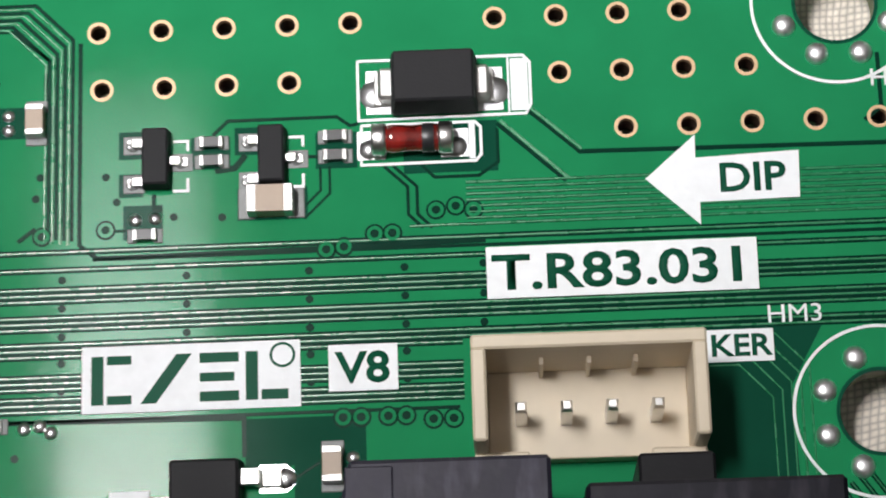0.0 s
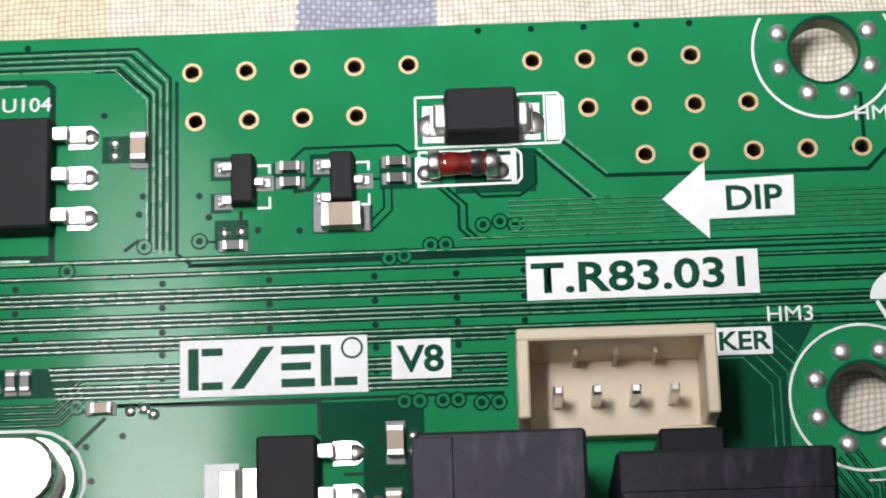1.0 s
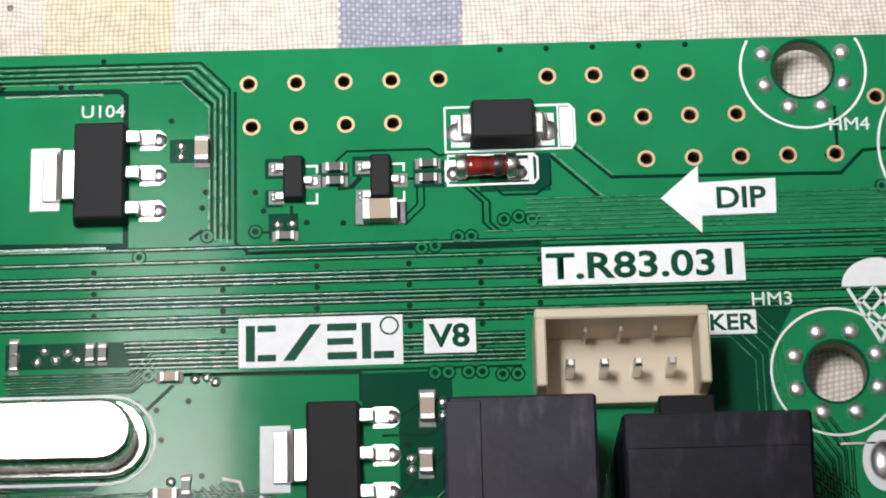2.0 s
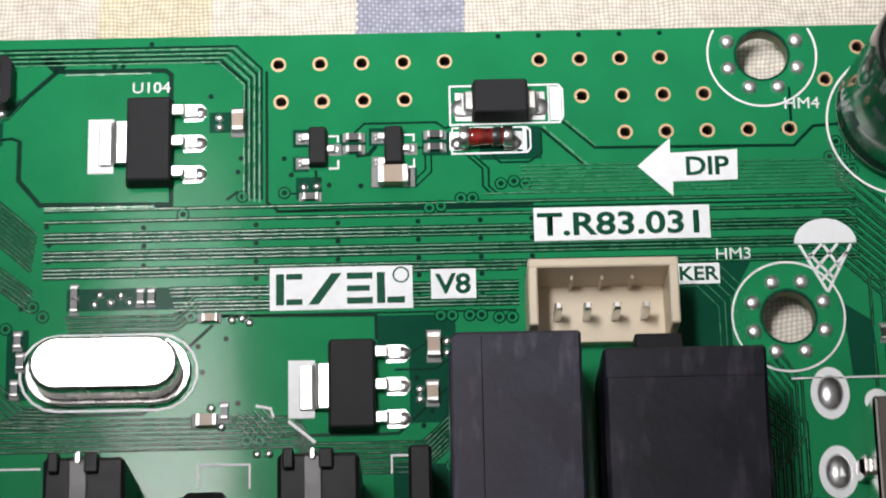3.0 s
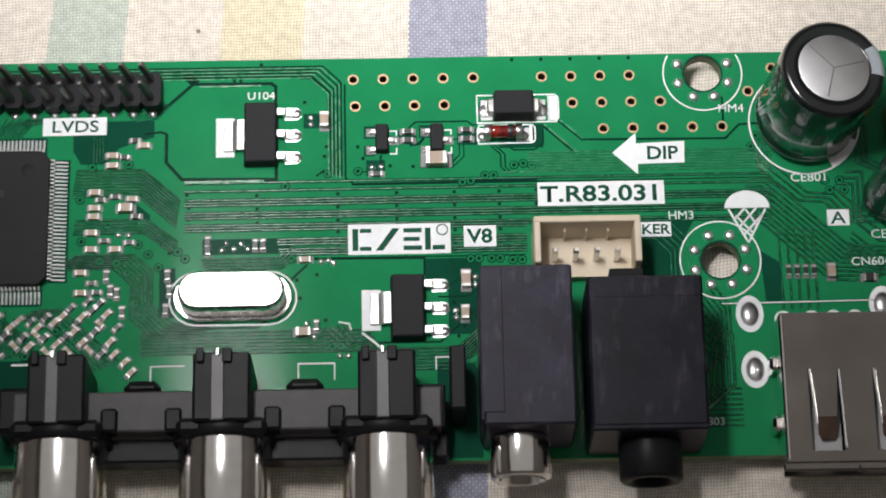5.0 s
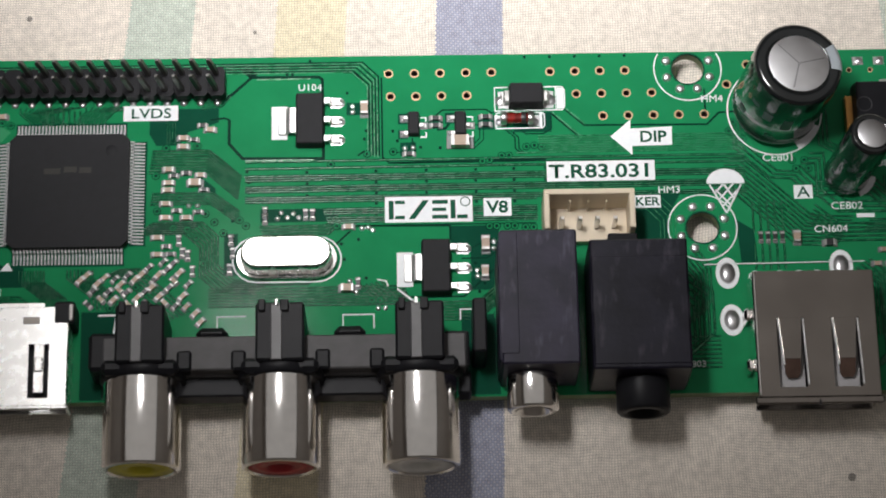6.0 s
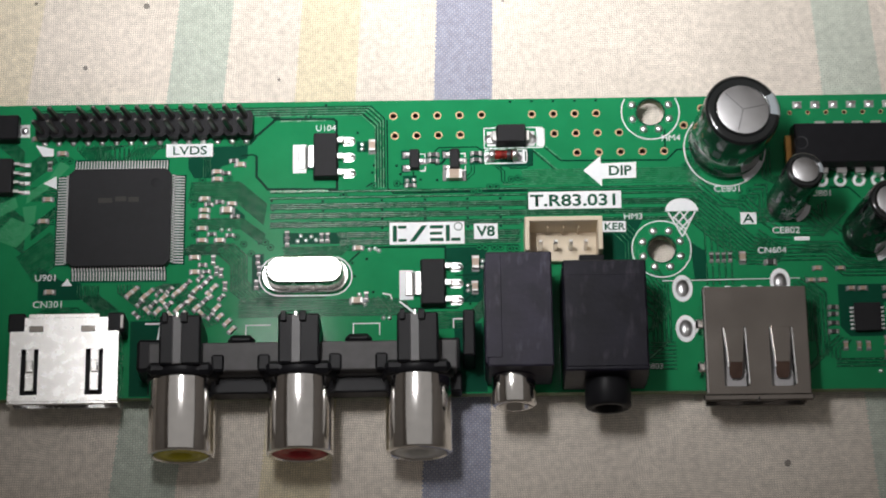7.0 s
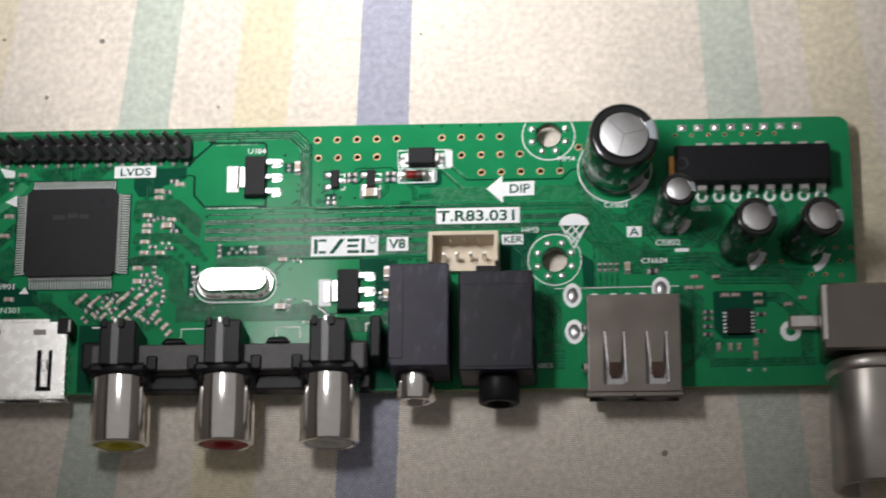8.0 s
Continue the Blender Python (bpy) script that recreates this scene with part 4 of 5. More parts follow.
for x, y in ((2.35, 5.8), (3.25, 5.85), (-3.5, 11.0), (-3.5, 10.3), (-11.6, -1.6), (-10.9, -2.2), (-10.2, -1.7), (-9.6, -2.2), (-12.0, -2.3), (-2.6, -3.6), (-1.9, -3.5), (-1.4, -3.8), (10.1, -8.7), (10.1, -9.4), (62.55, -21.0), (64.7, -21.0), (12.0, -5.4), (12.0, -6.2), (-4.0, -9.7), (-3.3, -11.0),
             (-0.9, -12.9), (-0.1, -12.9), (-21.9, -0.6), (-20.9, -0.6), (47.9, 11.6), (47.9, 10.6), (47.0, 9.9), (48.9, 10.2), (48.6, 9.0)):
    spill = joined(spill, shift(lathe([(0.32, 0), (0.26, 0.12), (0, 0.2)], 10), x, y))
tagged(part("bare_solder_pad", spill, TIN, board, "small tinned pads without parts", True), kind="stuff")

# ---- quartz ----
q = thing("quartz_crystal", -10.95, -7.1, "shiny oblong metal quartz crystal can on a white outline", "crystal")


def stadium(l, r, n=10):
    pts = [(l / 2 + r * math.cos(radians(a)), r * math.sin(radians(a))) for a in np.linspace(-90, 90, n)]
    return pts + [(-x, -y) for x, y in pts]


def stacked(profile, l):
    """Stadium-shaped rings of (radius, z), skinned."""
    b = bmesh.new()
    rings = [[b.verts.new((x, y, z)) for x, y in stadium(l, r)] for r, z in profile]
    for a, c in zip(rings, rings[1:]):
        for i in range(len(a)):
            b.faces.new([a[i], a[(i + 1) % len(a)], c[(i + 1) % len(a)], c[i]]).smooth = True
    b.faces.new(rings[-1])
    b.faces.new(rings[0][::-1])
    return b


part("base_flange", stacked([(2.25, 0.1), (2.32, 0.2), (2.32, 0.55), (2.2, 0.65)], 6.6), NICKEL, q, "flat metal flange")
part("can", stacked([(1.9, 0.5), (1.9, 2.5), (1.82, 2.85), (1.6, 3.05)], 6.3), BRIGHT, q, "bright drawn metal can")
outline = bmesh.new()
ribbon(outline, stadium(6.8, 2.62) + [stadium(6.8, 2.62)[0]], 0.16, 0.0, 0.07)
part("silkscreen_outline", outline, SILK, q, "white printed outline")

# ---- the large square chip ----
t = thing("square_processor_chip", -35.15, 0.95, "large square black chip with fine leads on four sides", "chip", fitted=False)
body = prism([(-7.0, -6.2), (-6.2, -7.0), (6.2, -7.0), (7.0, -6.2), (7.0, 6.2), (6.2, 7.0), (-6.2, 7.0), (-7.0, 6.2)], 0.2, 1.45, 0.08)
part("body", body, EPOXY, t, "matt black epoxy with faint print")
part("pin_dimple", shift(lathe([(0.72, 1.44), (0.70, 1.453), (0, 1.454)], 20), 4.9, 4.9), EPOXY, t)
bars = bmesh.new()
for x0, x1, y in ((-2.9, -1.0, 2.4), (-0.6, 0.9, 2.6), (1.2, 2.6, 2.5)):
    bars = joined(bars, box(x0, x1, y - 0.35, y + 0.35, 1.445, 1.456))
part("faint_print", bars, mat("faint_print", (0.030, 0.030, 0.025), 0.5, spec=0.2), t, "faint worn print bars")
lead = joined(box(-0.08, 0.08, 6.9, 7.35, 0.62, 0.76), box(-0.08, 0.08, 7.2, 7.4, 0.1, 0.74), box(-0.08, 0.08, 7.3, 8.1, 0.05, 0.2))
part("dark_ground", joined(*[moved(box(-6.5, 6.5, 7.0, 8.9, -0.01, 0.02), Matrix.Rotation(radians(90 * k), 4, "Z")) for k in range(4)]), MASK_DARK, t, "dark green board under the leads")
first = part("lead", lead, FINE, t, "fine tinned lead")
pad = part("solder_pad", box(-0.09, 0.09, 7.45, 8.65, 0.0, 0.06, 0.02), FINE, t)
for side in range(4):
    for i in range(32):
        off = (i - 15.5) * 0.4
        rot = Matrix.Rotation(radians(90 * side), 4, "Z") @ Matrix.Translation((off / 1000, 0, 0))
        if side == 0 and i == 0:
            first.matrix_basis = pad.matrix_basis = rot
            continue
        for nm, src in (("lead", first), ("solder_pad", pad)):
            o = new(nm, src.data)
            o.parent, o.matrix_basis = t, rot

# ---- double-row pin header ----
t = thing("pin_header", -32.1, 13.6, "black two-row pin header with dark metal pins", "pin header")
for i in range(15):
    x = (i - 7) * 1.905
    cell = [(-0.95, -1.35), (-0.6, -1.75), (0.6, -1.75), (0.95, -1.35), (0.95, 1.35), (0.6, 1.75), (-0.6, 1.75), (-0.95, 1.35)]
    part("moulding", shift(prism(cell, 0.25, 1.9, 0.06), x, 0), PLASTIC, t)
pin = joined(box(-0.25, 0.25, -0.25, 0.25, 1.8, 5.7), shift(box(-0.25, 0.25, -0.25, 0.25, 5.7, 6.1, 0, 0.12), 0, 0), box(-0.25, 0.25, -0.25, 0.25, -0.2, 0.3))
pins = None
for i in range(15):
    for y in (-0.95, 0.95):
        x = (i - 7) * 1.905
        if i == 2 and y > 0:
            continue
        if pins is None:
            for v in pin.verts:
                v.co.x -= max(0.0, v.co.z - 1.8) * 0.16
            o = part("pin", pin, mat("darkened_pin", (0.13, 0.125, 0.12), 0.4, 0.8), t, "square dark metal pin", at=(x, y, 0))
            pins = o.data
        else:
            o = piece("pin", pins, t, x, y)
for i in range(15):
    part("solder_pad", shift(lathe([(0.42, 0), (0.3, 0.15), (0, 0.2)], 10), (i - 7) * 1.905, -1.85), SOLDER, t)

# ---- ivory four-pin socket ----
t = thing("four_pin_socket", 22.4, -1.5, "ivory nylon four-pin socket open at the top", "connector")
part("base", box(-4.36, 4.36, -4.5, -0.62, 0.05, 1.2, 0.05), IVORY, t)
part("rear_wall", box(-4.98, 4.98, -0.62, 0.0, 0.05, 6.0, 0.10), IVORY, t)
for s in (-1, 1):
    a, c = sorted((s * 4.36, s * 4.98))
    part("side_wall", box(a, c, -4.52, -0.55, 0.05, 6.0, 0.10), IVORY, t)
    a, c = sorted((s * 2.6, s * 4.98))
    part("front_wall", box(a, c, -5.05, -4.48, 0.05, 3.1, 0.10), IVORY, t)
for x in (-2.0, 0.05, 2.05):
    part("key_rib", box(x - 0.1, x + 0.1, -0.95, -0.55, 1.1, 4.0, 0.04), IVORY, t)
for i in range(4):
    x = -2.93 + 1.95 * i
    part("pin", joined(box(x - 0.25, x + 0.25, -3.05, -2.55, 1.0, 4.1), shift(box(-0.25, 0.25, -0.25, 0.25, 4.1, 4.4, 0, 0.1), x, -2.8)), LEAD, t, "tinned square pin")


# ---- sockets along the front edge ----
def bore(r_out, r_in, length, depth, seg=40, bead=0.0):
    """A tube along -y with a closed bore."""
    prof = [(r_out - 0.1, 0), (r_out, 0.12), (r_out + bead, 0.35), (r_out, 0.7), (r_out, length - 0.25), (r_out - 0.25, length), (r_in, length), (r_in, length - depth), (0, length - depth)]
    return moved(lathe(prof, seg), Matrix.Rotation(radians(90), 4, "X"))


t = thing("audio_jack", 16.35, -7.25, "scuffed blue-black moulded audio jack with a metal ring", "audio jack", group="audio jacks")
part("body", joined(box(-4.05, 4.2, -14.9, 0.0, 0.1, 9.3, 0.18), box(-4.3, -4.0, -14.3, -1.0, 0.1, 8.6, 0.1)), JACK_SHEEN, t)
part("step", box(-4.15, -2.2, -13.8, -0.3, 9.25, 9.42, 0.05), JACK_SHEEN, t)
part("barrel", shift(bore(2.75, 1.8, 4.0, 3.5), -0.75, -14.9, 4.6), NICKEL, t, "shiny metal ring")
t = thing("audio_jack", 27.1, -8.5, "scuffed blue-black moulded audio jack with a black ring", "audio jack", group="audio jacks")
part("body", joined(box(-5.2, 5.3, -14.4, 0.0, 0.1, 9.3, 0.18), box(-4.4, 4.4, 0.0, 0.25, 0.1, 7.0, 0.1)), JACK_NO_SHEEN, t)
part("step", box(-5.0, 5.1, -13.9, -2.0, 9.28, 9.44, 0.06), JACK_NO_SHEEN, t)
part("barrel", shift(bore(2.9, 1.8, 3.6, 3.0), 0.3, -14.4, 4.4), PLASTIC, t, "black plastic ring")
part("rear_block", joined(box(-2.9, 0.3, 0.1, 1.65, 0.1, 6.4, 0.12)), PLASTIC, t, "black moulded rear block")
part("side_post", box(5.2, 5.5, -14.0, -9.0, 0.1, 6.0, 0.1), JACK_NO_SHEEN, t)

# USB-type shell
t = thing("usb_socket", 46.3, -11.1, "grey metal usb socket with two spring tongues on top", "usb socket")


def shell_top(w, y0, z, th, slots):
    """A plate w wide, from y0 to 0, with a window cut out for each slot; one piece."""
    b = bmesh.new()
    xs = sorted([-w / 2, w / 2] + [c + s * half for c, half in slots for s in (-1, 1)])
    ys = [y0, y0 * 0.93, y0 * 0.38, 0.0]
    grid = [[b.verts.new((x, y, z)) for y in ys] for x in xs]
    for i in range(len(xs) - 1):
        for k in range(3):
            if not (k == 1 and any(abs((xs[i] + xs[i + 1]) / 2 - c) < half for c, half in slots)):
                b.faces.new([grid[i][k], grid[i + 1][k], grid[i + 1][k + 1], grid[i][k + 1]])
    ext = bmesh.ops.extrude_face_region(b, geom=b.faces[:])
    bmesh.ops.translate(b, vec=(0, 0, -th), verts=[v for v in ext["geom"] if isinstance(v, bmesh.types.BMVert)])
    bmesh.ops.recalc_face_normals(b, faces=b.faces[:])
    return b


slots = ((-2.75, 1.5), (3.15, 1.5))
part("top_plate", shell_top(13.0, -14.0, 5.1, 0.3, slots), STEEL, t, "grey steel top plate")
for c, half in slots:
    tongue = part("spring_tongue", shift(prism([(-1.25, 0), (1.25, 0), (0.95, -4.6), (-0.85, -4.6)], -0.28, 0.0, 0.04), c, -5.25, 5.08), STEEL, t, "sprung steel tongue")
    tip = moved(prism([(-0.85, 0), (0.95, 0), (0.9, -1.7), (0.6, -2.2), (-0.5, -2.2), (-0.8, -1.7)], -0.28, 0.0, 0.06), Matrix.Translation((c, -9.75, 5.06)) @ Matrix.Rotation(radians(16), 4, "X"))
    part("dipped_tip", tip, TIP_REFLECTION, tongue, "dipped tip with its dark brown reflection painted in")
    # the solder material stands in for the highlight on the bent steel edges
    for s, lean in ((-1, 5.0), (1, 2.0)):
        rim = moved(box(-0.11, 0.11, -5.2 if s < 0 else -7.4, 0, -0.1, 0.1, 0.06), Matrix.Translation((c + s * 1.36, -5.35, 5.08)) @ Matrix.Rotation(radians(lean), 4, "Z"))
        part("slot_rim", rim, DOME, t, "bent slot edge with its highlight painted bright")
    part("insulator", box(c - 1.42, c + 1.42, -12.95, -5.4, 3.7, 3.9, 0.05), PALE, t, "pale plastic insulator inside")
# highlight along the left edge, drawn as a strip of brighter metal
part("edge_highlight", box(-6.62, -6.15, -13.9, -0.05, 4.75, 5.16, 0.16), NICKEL, t, "rolled edge with its highlight put into brighter metal")
part("seam", box(-0.1, 0.1, -14.82, -14.3, 4.3, 4.82, 0.03), CHIP, t, "dark folded seam")
# the left wall is lit, so it gets brighter metal than the right
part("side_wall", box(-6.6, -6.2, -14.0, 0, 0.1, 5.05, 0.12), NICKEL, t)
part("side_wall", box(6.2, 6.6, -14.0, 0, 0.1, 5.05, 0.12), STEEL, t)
part("rear_wall", box(-6.3, 6.3, -0.35, 0.0, 0.1, 5.0, 0.1), STEEL, t)
part("floor_plate", box(-6.3, 6.3, -14.3, -0.2, 0.1, 0.5, 0.05), STEEL, t)
part("tongue_block", box(-5.4, 5.4, -13.0, -0.4, 1.4, 3.2, 0.1), PLASTIC, t)
part("front_lip", box(-6.9, 6.9, -14.75, -13.9, 4.35, 4.75, 0.15), STEEL, t, "flared front edge")
for y in (-3.8, -9.5):
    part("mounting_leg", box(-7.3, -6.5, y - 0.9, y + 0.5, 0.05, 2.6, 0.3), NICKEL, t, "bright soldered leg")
for x, y in ((37.75, -9.6), (37.95, -15.0), (50.4, -8.9)):
    oval = Matrix.Translation((x, y, 0)) @ Matrix.Diagonal((0.95, 1.3, 1, 1))
    part("solder_land", moved(joined(ring(0.45, 0.95, 0.0, 0.08, 28), lathe([(0.9, 0.05), (0.6, 0.3), (0, 0.42)], 18)), oval), SOLDER, board, "grey oval solder land")
    part("silkscreen_ring", moved(ring(0.93, 1.38, 0.0, 0.07, 32), oval), SILK, board, "white printed oval")
for x in (40.9, 43.6, 45.65, 47.7):
    part("pin_land", shift(lathe([(0.85, 0.0), (0.7, 0.12), (0, 0.25)], 20), x, -10.2), SILK, board, "white printed pin land")

# flat multimedia socket in a bright shell
t = thing("hdmi_socket", -41.3, -13.4, "bright flat metal hdmi socket with two spring tongues", "hdmi socket")
slots = ((-4.3, 1.1), (3.9, 1.1))
part("top_plate", shell_top(13.6, -10.9, 4.2, 0.3, slots), BRIGHT, t, "bright tinned top plate")
for c, half in slots:
    part("spring_tongue", joined(box(c - 0.55, c + 0.55, -9.5, -4.0, 3.75, 4.0, 0.08), box(c - 0.45, c + 0.45, -7.2, -5.6, 3.9, 4.3, 0.12)), BRIGHT, t)
part("rear_tab", box(-4.6, 4.4, -0.1, 0.5, 3.85, 4.2, 0.05), BRIGHT, t)
for c in (-3.6, 3.0):
    part("dimple", box(c - 0.9, c + 0.9, -1.9, -1.1, 4.18, 4.26, 0.05), STEEL, t)
for s in (-1, 1):
    part("side_wall", box(s * 6.8 - 0.2, s * 6.8 + 0.2, -11.0, -0.4, 0.1, 4.15, 0.1), BRIGHT, t)
    part("corner_post", joined(box(s * 6.3 - 0.9, s * 6.3 + 1.3, -1.9, 0.6, 0.1, 4.3, 0.2)), PLASTIC, t, "black moulded corner post")
part("front_lip", box(-7.1, 7.1, -11.3, -10.8, 3.6, 4.0, 0.12), BRIGHT, t)
part("core", box(-6.2, 6.2, -10.0, -0.5, 1.2, 2.8, 0.1), PLASTIC, t)
part("floor_plate", box(-6.6, 6.6, -10.9, -0.3, 0.1, 0.4, 0.05), BRIGHT, t)
# small added block of bright metal that draws a glint at the corner
part("corner_glint", box(7.0, 7.5, -1.6, 0.3, 3.6, 4.4, 0.1), NICKEL, t)

# three round sockets on one black moulding
t = thing("triple_rca_socket", -11.35, -21.5, "black moulding with three shiny round sockets, yellow, red and white", "rca socket")
bar = joined(box(-19.0, 19.8, 0.2, 3.9, 0.1, 6.0, 0.15), box(-18.0, 18.5, 0.0, 1.4, 0.1, 4.2, 0.2))
part("crossbar", bar, WORN_LIT, t, "dark grey moulded bar")
for c in (-7.4, 7.4):
    part("bar_boss", box(c - 1.7, c + 1.7, 3.6, 5.0, 0.1, 6.0, 0.6), PLASTIC, t)
    for s in (-1, 1):
        part("bar_clip", box(c + s * 2.9 - 0.8, c + s * 2.9 + 0.8, 0.1, 2.3, 4.0, 6.3, 0.25), PLASTIC, t)
part("base_slab", box(-19.4, 20.4, -2.0, 0.4, 0.1, 3.2, 0.2), PLASTIC, t, "black moulded base")
part("end_post", box(20.6, 22.1, 1.6, 7.6, 0.1, 6.8, 0.2), PLASTIC, t)
part("end_block", box(17.5, 20.2, 0.4, 4.4, 0.1, 5.2, 0.2), PLASTIC, t)
part("end_block", box(-20.6, -17.2, 0.4, 4.6, 0.1, 5.6, 0.4), PLASTIC, t)
for i, ink in enumerate((YELLOW, RED, WHITE)):
    x = (i - 1) * 14.85
    part("rear_housing", joined(box(x - 2.55, x + 2.65, 0.3, 6.7, 0.1, 9.0, 0.25), box(x - 2.2, x - 1.5, 5.6, 6.9, 6.0, 9.6, 0.1), box(x + 0.1, x + 1.0, 5.6, 6.9, 6.0, 9.5, 0.1)), PLASTIC, t, "tall black housing")
    part("rib", box(x - 0.9, x + 0.3, 0.3, 6.5, 8.8, 9.25, 0.1), mat("lighter_grey_rib", (0.075, 0.072, 0.075), 0.42) if i == 0 else bpy.data.materials["lighter_grey_rib"], t, "lighter grey rib")
    part("contact", box(x - 0.5, x - 0.1, 6.2, 6.95, 6.0, 9.45, 0.1), LEAD, t, "tinned contact strip")
    flange = moved(lathe([(0, -0.5), (4.45, -0.5), (4.6, -0.3), (4.6, 0.9), (4.3, 1.1), (0, 1.1)], 40), Matrix.Translation((x, 0.3, 4.1)) @ Matrix.Rotation(radians(90), 4, "X"))
    part("flange", flange, PLASTIC, t, "round black flange", True)
    part("flange_lip", box(x - 4.1, x + 4.1, -0.7, 0.9, 6.4, 8.2, 0.5), PLASTIC, t)
    part("barrel", shift(bore(4.2, 3.55, 9.7, 8.2, 64), x, -0.6, 4.1), NICKEL, t, "polished metal barrel")
    part("insert", shift(moved(lathe([(1.5, 0), (3.5, 0), (3.5, 1.2), (1.5, 1.2), (1.5, 0)], 40), Matrix.Rotation(radians(90), 4, "X")), x, -8.9, 4.1), ink, t, "coloured plastic insert")

# antenna socket at the far end
t = thing("antenna_socket", 80.0, -10.8, "grey metal antenna block with a threaded round socket", "antenna socket")
part("block", box(-7.6, 7.0, -9.6, 0.0, -1.5, 8.0, 0.3), STEEL, t, "grey folded metal block")
# the lit left edge of the block, drawn as a brighter strip
part("block_edge_highlight", box(-7.75, -6.6, -8.4, -0.1, 7.6, 8.15, 0.25), NICKEL, t)
part("collar", shift(moved(lathe([(0, 0), (6.7, 0), (7.0, 0.3), (7.0, 1.8), (6.6, 2.1), (0, 2.1)], 48), Matrix.Rotation(radians(90), 4, "X")), 0, -10.2, 1.6), DULL, t, "", True)
part("barrel", shift(bore(6.6, 5.6, 16.0, 12.0, 56), 0, -11.9, 1.6), DULL, t, "worn dull metal barrel")
part("foot", box(-11.8, -7.4, -4.8, -2.5, 0.05, 1.6, 0.4), NICKEL, t)
part("solder_land", joined(shift(ring(0.7, 1.5, 0.0, 0.07, 24), 68.6, -15.4)), SILK, board, "white printed ring")


# ---- round capacitors ----
def round_capacitor(x, y, r, h, lean, label, score, print_turn):
    """An upright can in a shrunk sleeve; lean: tilt about x and y in degrees."""
    t = thing("capacitor", x, y, label, "capacitor", group="round capacitors", fitted=False)
    t.matrix_basis = t.matrix_basis @ Matrix.Rotation(radians(lean[0]), 4, "X") @ Matrix.Rotation(radians(lean[1]), 4, "Y")
    seg = 48
    part("sleeve", lathe([(r * 0.8, 0.25), (r * 0.98, 0.3), (r, 0.8), (r, 1.3), (r * 0.955, 1.7), (r, 2.1), (r, h - 0.75), (r * 0.985, h - 0.35), (r * 0.93, h - 0.08), (r * 0.86, h), (r * 0.70, h - 0.02), (r * 0.68, h - 0.12)], seg), SLEEVE, t, "glossy black sleeve", True)
    part("bung", lathe([(0, -0.02), (r * 0.85, 0.0), (r * 0.85, 0.3), (0, 0.35)], 24), PLASTIC, t)
    part("top_disc", lathe([(r * 0.70, h - 0.14), (r * 0.66, h - 0.06), (0, h - 0.05)], 40), ALU, t, "bare aluminium top")
    if score:
        grooves = bmesh.new()
        for a in (15, 135, 255):
            c, s = math.cos(radians(a)), math.sin(radians(a))
            ribbon(grooves, [(0, 0), (c * r * 0.62, s * r * 0.62)], 0.22, h - 0.1, h - 0.035, 0.07)
        part("vent_score", grooves, mat("score_line", (0.45, 0.45, 0.47), 0.35, 1.0), t, "pressed three-armed score")
    # pale polarity stripe down the side and over the shoulder
    stripe = bmesh.new()
    prof = [(r * 1.004, 0.9), (r * 1.004, h - 0.75), (r * 0.992, h - 0.34), (r * 0.935, h - 0.06), (r * 0.87, h + 0.015), (r * 0.72, h + 0.01)]
    cols = []
    for k in range(7):
        a = radians(print_turn - 20 + 40 * k / 6)
        cols.append([stripe.verts.new((q * math.cos(a), q * math.sin(a), z)) for q, z in prof])
    for p, q in zip(cols, cols[1:]):
        for i in range(len(prof) - 1):
            stripe.faces.new([p[i], q[i], q[i + 1], p[i + 1]]).smooth = True
    part("polarity_stripe", stripe, STRIPE, t, "pale grey stripe")
    dash = bmesh.new()
    for k, z in enumerate((h * 0.25, h * 0.5, h * 0.75, h - 0.9)):
        cols = []
        for q in range(5):
            a = radians(print_turn - 7 + 14 * q / 4)
            cols.append([dash.verts.new((r * 1.008 * math.cos(a), r * 1.008 * math.sin(a), zz)) for zz in (z - 0.25, z + 0.25)])
        for p, q in zip(cols, cols[1:]):
            dash.faces.new([p[0], q[0], q[1], p[1]])
    part("minus_mark", dash, SLEEVE, t)
    # unreadable print as faint bars
    faint = bmesh.new()
    for a0, z, dz in ((-150, h * 0.62, 0.7), (-128, h * 0.55, 1.5), (-100, h * 0.5, 2.2), (-75, h * 0.5, 2.2), (-165, h * 0.3, 0.8), (-115, h * 0.2, 0.5)):
        cols = []
        for k in range(5):
            a = radians(a0 + 13 * k / 4)
            cols.append([faint.verts.new((r * 1.003 * math.cos(a), r * 1.003 * math.sin(a), zz)) for zz in (z - dz * r / 10, z + dz * r / 10)])
        for p, q in zip(cols, cols[1:]):
            faint.faces.new([p[0], q[0], q[1], p[1]])
    part("faint_print", faint, DIM, t, "faint grey print bars")
    return t


round_capacitor(44.15, 9.95, 5.15, 11.8, (-3.0, 7.0), "large black upright capacitor with a scored aluminium top", True, 12)
part("silkscreen_ring", shift(ring(5.25, 5.40, 0.0, 0.07, 64), 44.2, 9.6), SILK, board, "thin white printed circle")
part("silkscreen_segment", shift(ring(4.2, 5.3, 0.0, 0.075, 16, -62, -22), 44.2, 9.6), SILK, board, "white printed segment")
round_capacitor(51.5, 1.45, 2.6, 11.5, (-5.0, 8.0), "small black upright capacitor beside the long chip", False, 10)
round_capacitor(61.5, -2.8, 3.15, 11.5, (-5.0, 12.0), "slim black upright capacitor leaning slightly", False, 25)
round_capacitor(70.4, -2.8, 3.15, 11.5, (-5.0, 14.0), "slim black upright capacitor leaning near the board's edge", False, 5)
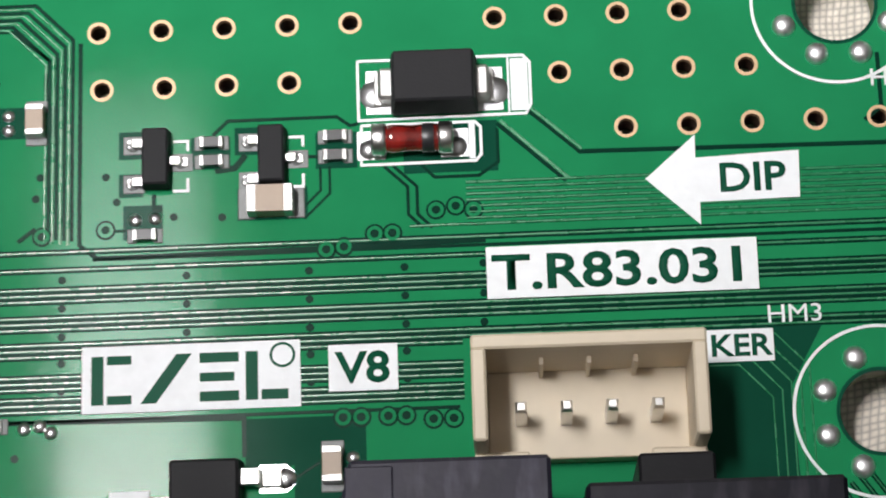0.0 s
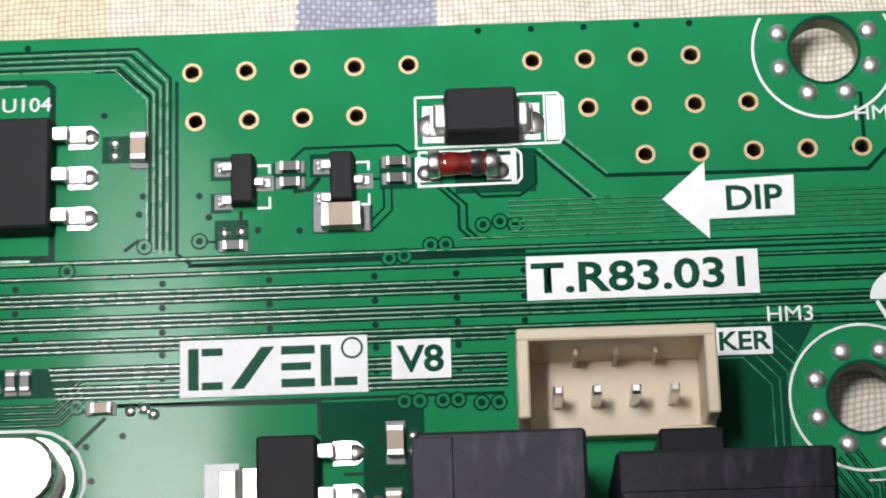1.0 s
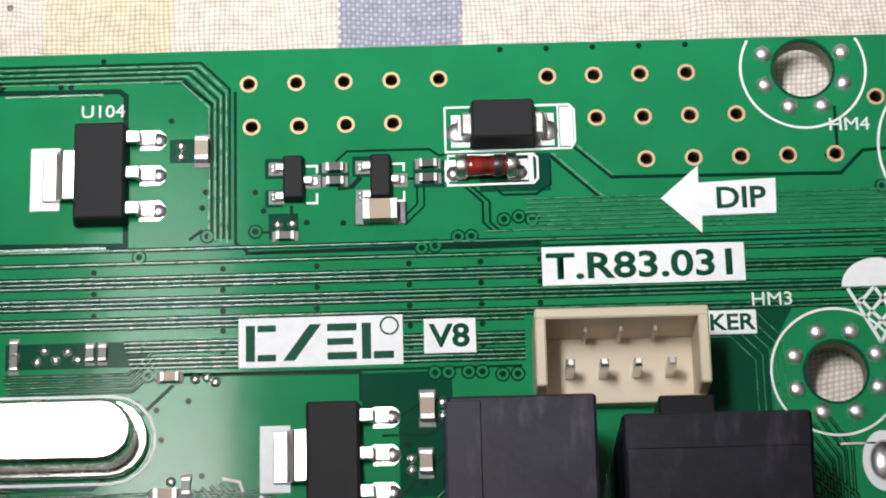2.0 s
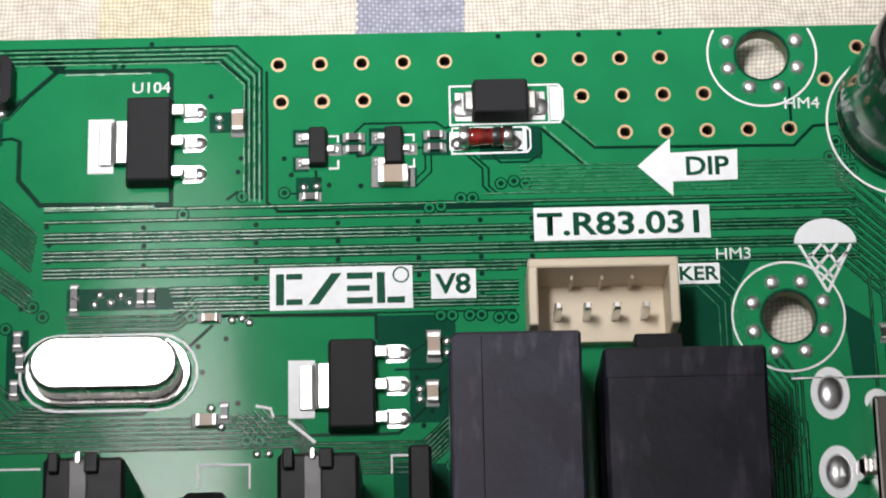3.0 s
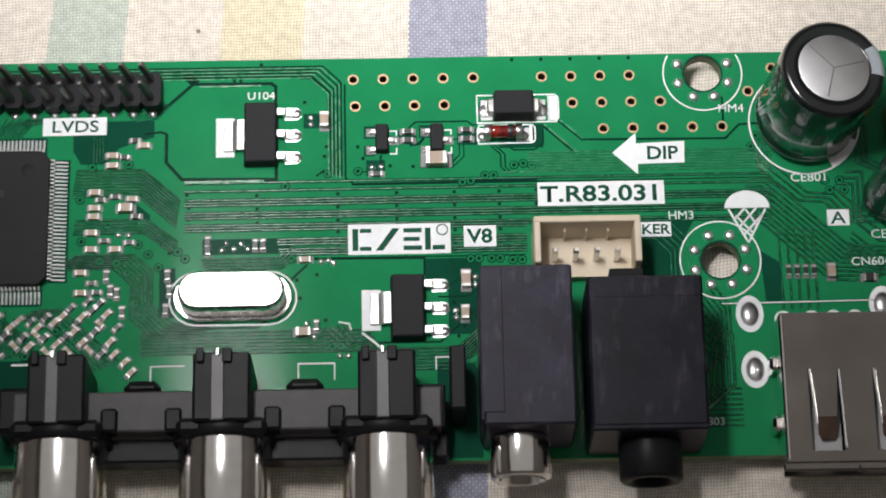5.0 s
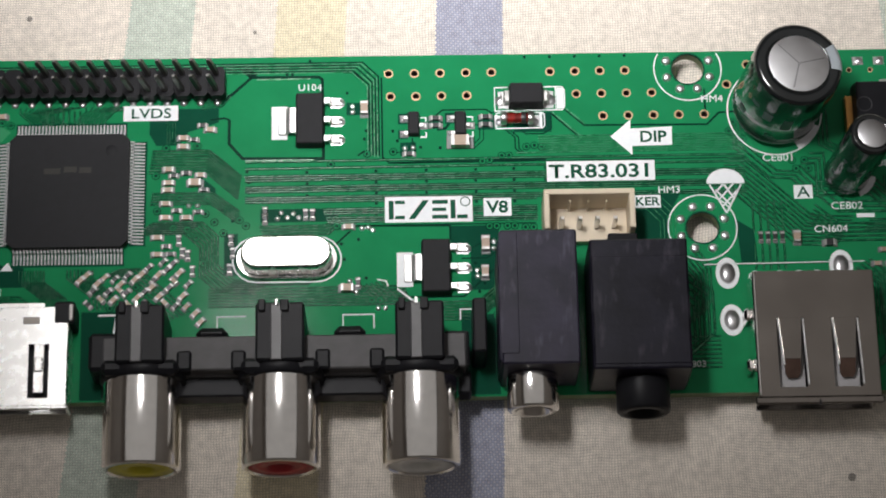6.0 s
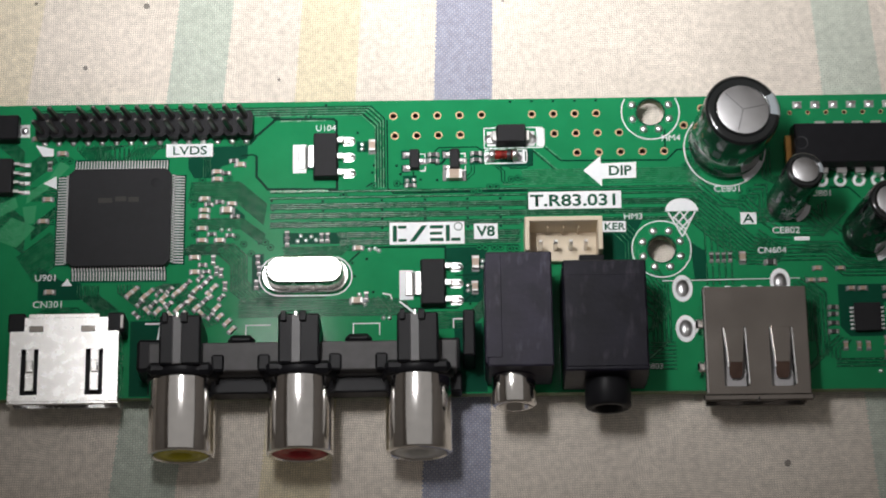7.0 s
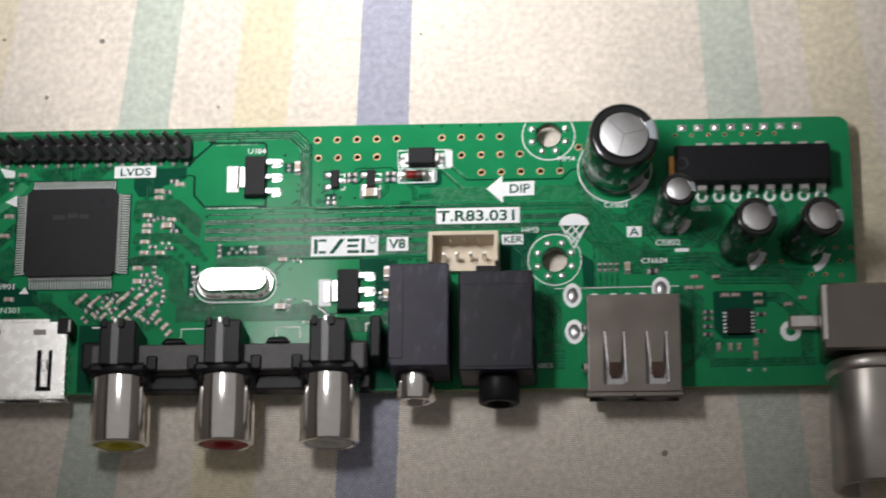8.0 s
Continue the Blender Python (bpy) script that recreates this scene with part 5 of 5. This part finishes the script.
for x, y, r in ((52.2, 1.9, 2.6), (62.2, -3.1, 3.1), (71.3, -3.5, 3.1)):
    part("silkscreen_segment", shift(ring(r * 0.8, r * 1.12, 0.0, 0.075, 14, -70, -10), x, y), SILK, board, "white printed segment")

# ---- long chip with two rows of legs ----
t = thing("long_chip", 64.0, 8.8, "long black chip with two rows of bent legs", "chip")
part("body", joined(box(-11.2, 11.2, -2.9, 2.9, 1.9, 3.6, 0.1, 0.2), box(-11.2, 11.2, -2.9, 2.9, 0.7, 1.9, 0.05)), PLASTIC, t)
part("end_notch", shift(lathe([(0.9, 3.62), (0.8, 3.6), (0, 3.58)], 20), -10.2, 0), CHIP, t)
part("heat_slug", box(-12.0, -11.1, -2.6, 1.8, 0.2, 1.6, 0.1), AMBER, t, "orange copper slug end")
for i in range(8):
    x = -7.3 + 2.44 * i
    for s in (-1, 1):
        part("leg", joined(box(x - 0.7, x + 0.7, min(s * 2.7, s * 3.6), max(s * 2.7, s * 3.6), 1.7, 1.95, 0.06), box(x - 0.65, x + 0.65, min(s * 3.4, s * 3.65), max(s * 3.4, s * 3.65), 0.9, 1.9, 0.06), box(x - 0.3, x + 0.3, min(s * 3.4, s * 3.65), max(s * 3.4, s * 3.65), 0.0, 1.0)), LEAD, t, "bright bent leg")
    part("leg_land", shift(ring(0.45, 0.85, 0.0, 0.09, 20), x, -4.0), SILK, t, "white printed leg ring")
for i in range(8):
    x = 54.1 + 2.38 * i
    part("square_pad", joined(box(x - 0.6, x + 0.6, 15.0, 16.0, 0, 0.07, 0.02), shift(lathe([(0.5, 0.05), (0.3, 0.2), (0, 0.25)], 10), x + 0.1, 15.5)), TIN, board, "worn tinned square pad")

# small square chip by the far end
t = thing("small_square_chip", 61.3, -14.0, "small square black chip with short pads", "chip")
part("body", box(-1.7, 1.7, -1.85, 1.85, 0.05, 0.9, 0.06), EPOXY, t)
for s in (-1, 1):
    for i in range(6):
        part("pad", box(min(s * 1.6, s * 2.2), max(s * 1.6, s * 2.2), (i - 2.5) * 0.55 - 0.13, (i - 2.5) * 0.55 + 0.13, 0.0, 0.14), TIN, t)

# eight-legged memory chip and block by the header's far end
t = thing("memory_chip", -51.3, 6.9, "small black eight-legged chip beside the pin header", "chip")
part("body", box(-2.6, 2.1, -2.5, 2.5, 0.15, 1.6, 0.1, 0.12), EPOXY, t)
for i in range(4):
    y = -1.9 + 1.27 * i
    for s in (-1, 1):
        part("leg", joined(box(min(s * 2.0, s * 2.8), max(s * 2.0, s * 2.8), y - 0.2, y + 0.2, 0.6, 0.8, 0.04), box(min(s * 2.7, s * 3.5), max(s * 2.7, s * 3.5), y - 0.22, y + 0.22, 0.05, 0.3, 0.08)), LEAD, t)
        part("solder_pad", box(min(s * 3.0, s * 4.2), max(s * 3.0, s * 4.2), y - 0.28, y + 0.28, 0.0, 0.1, 0.04), TIN, t)
t = thing("black_block", -50.6, 13.6, "small black moulded part beside the pin header", "component")
part("body", box(-2.0, 2.0, -1.8, 1.8, 0.1, 1.8, 0.15, 0.1), PLASTIC, t)
part("solder_pad", joined(box(1.9, 3.2, -0.9, 0.9, 0, 0.1, 0.03), lathe_shift([(0.6, 0), (0.4, 0.3), (0, 0.4)], 2.6, 0)), TIN, t)
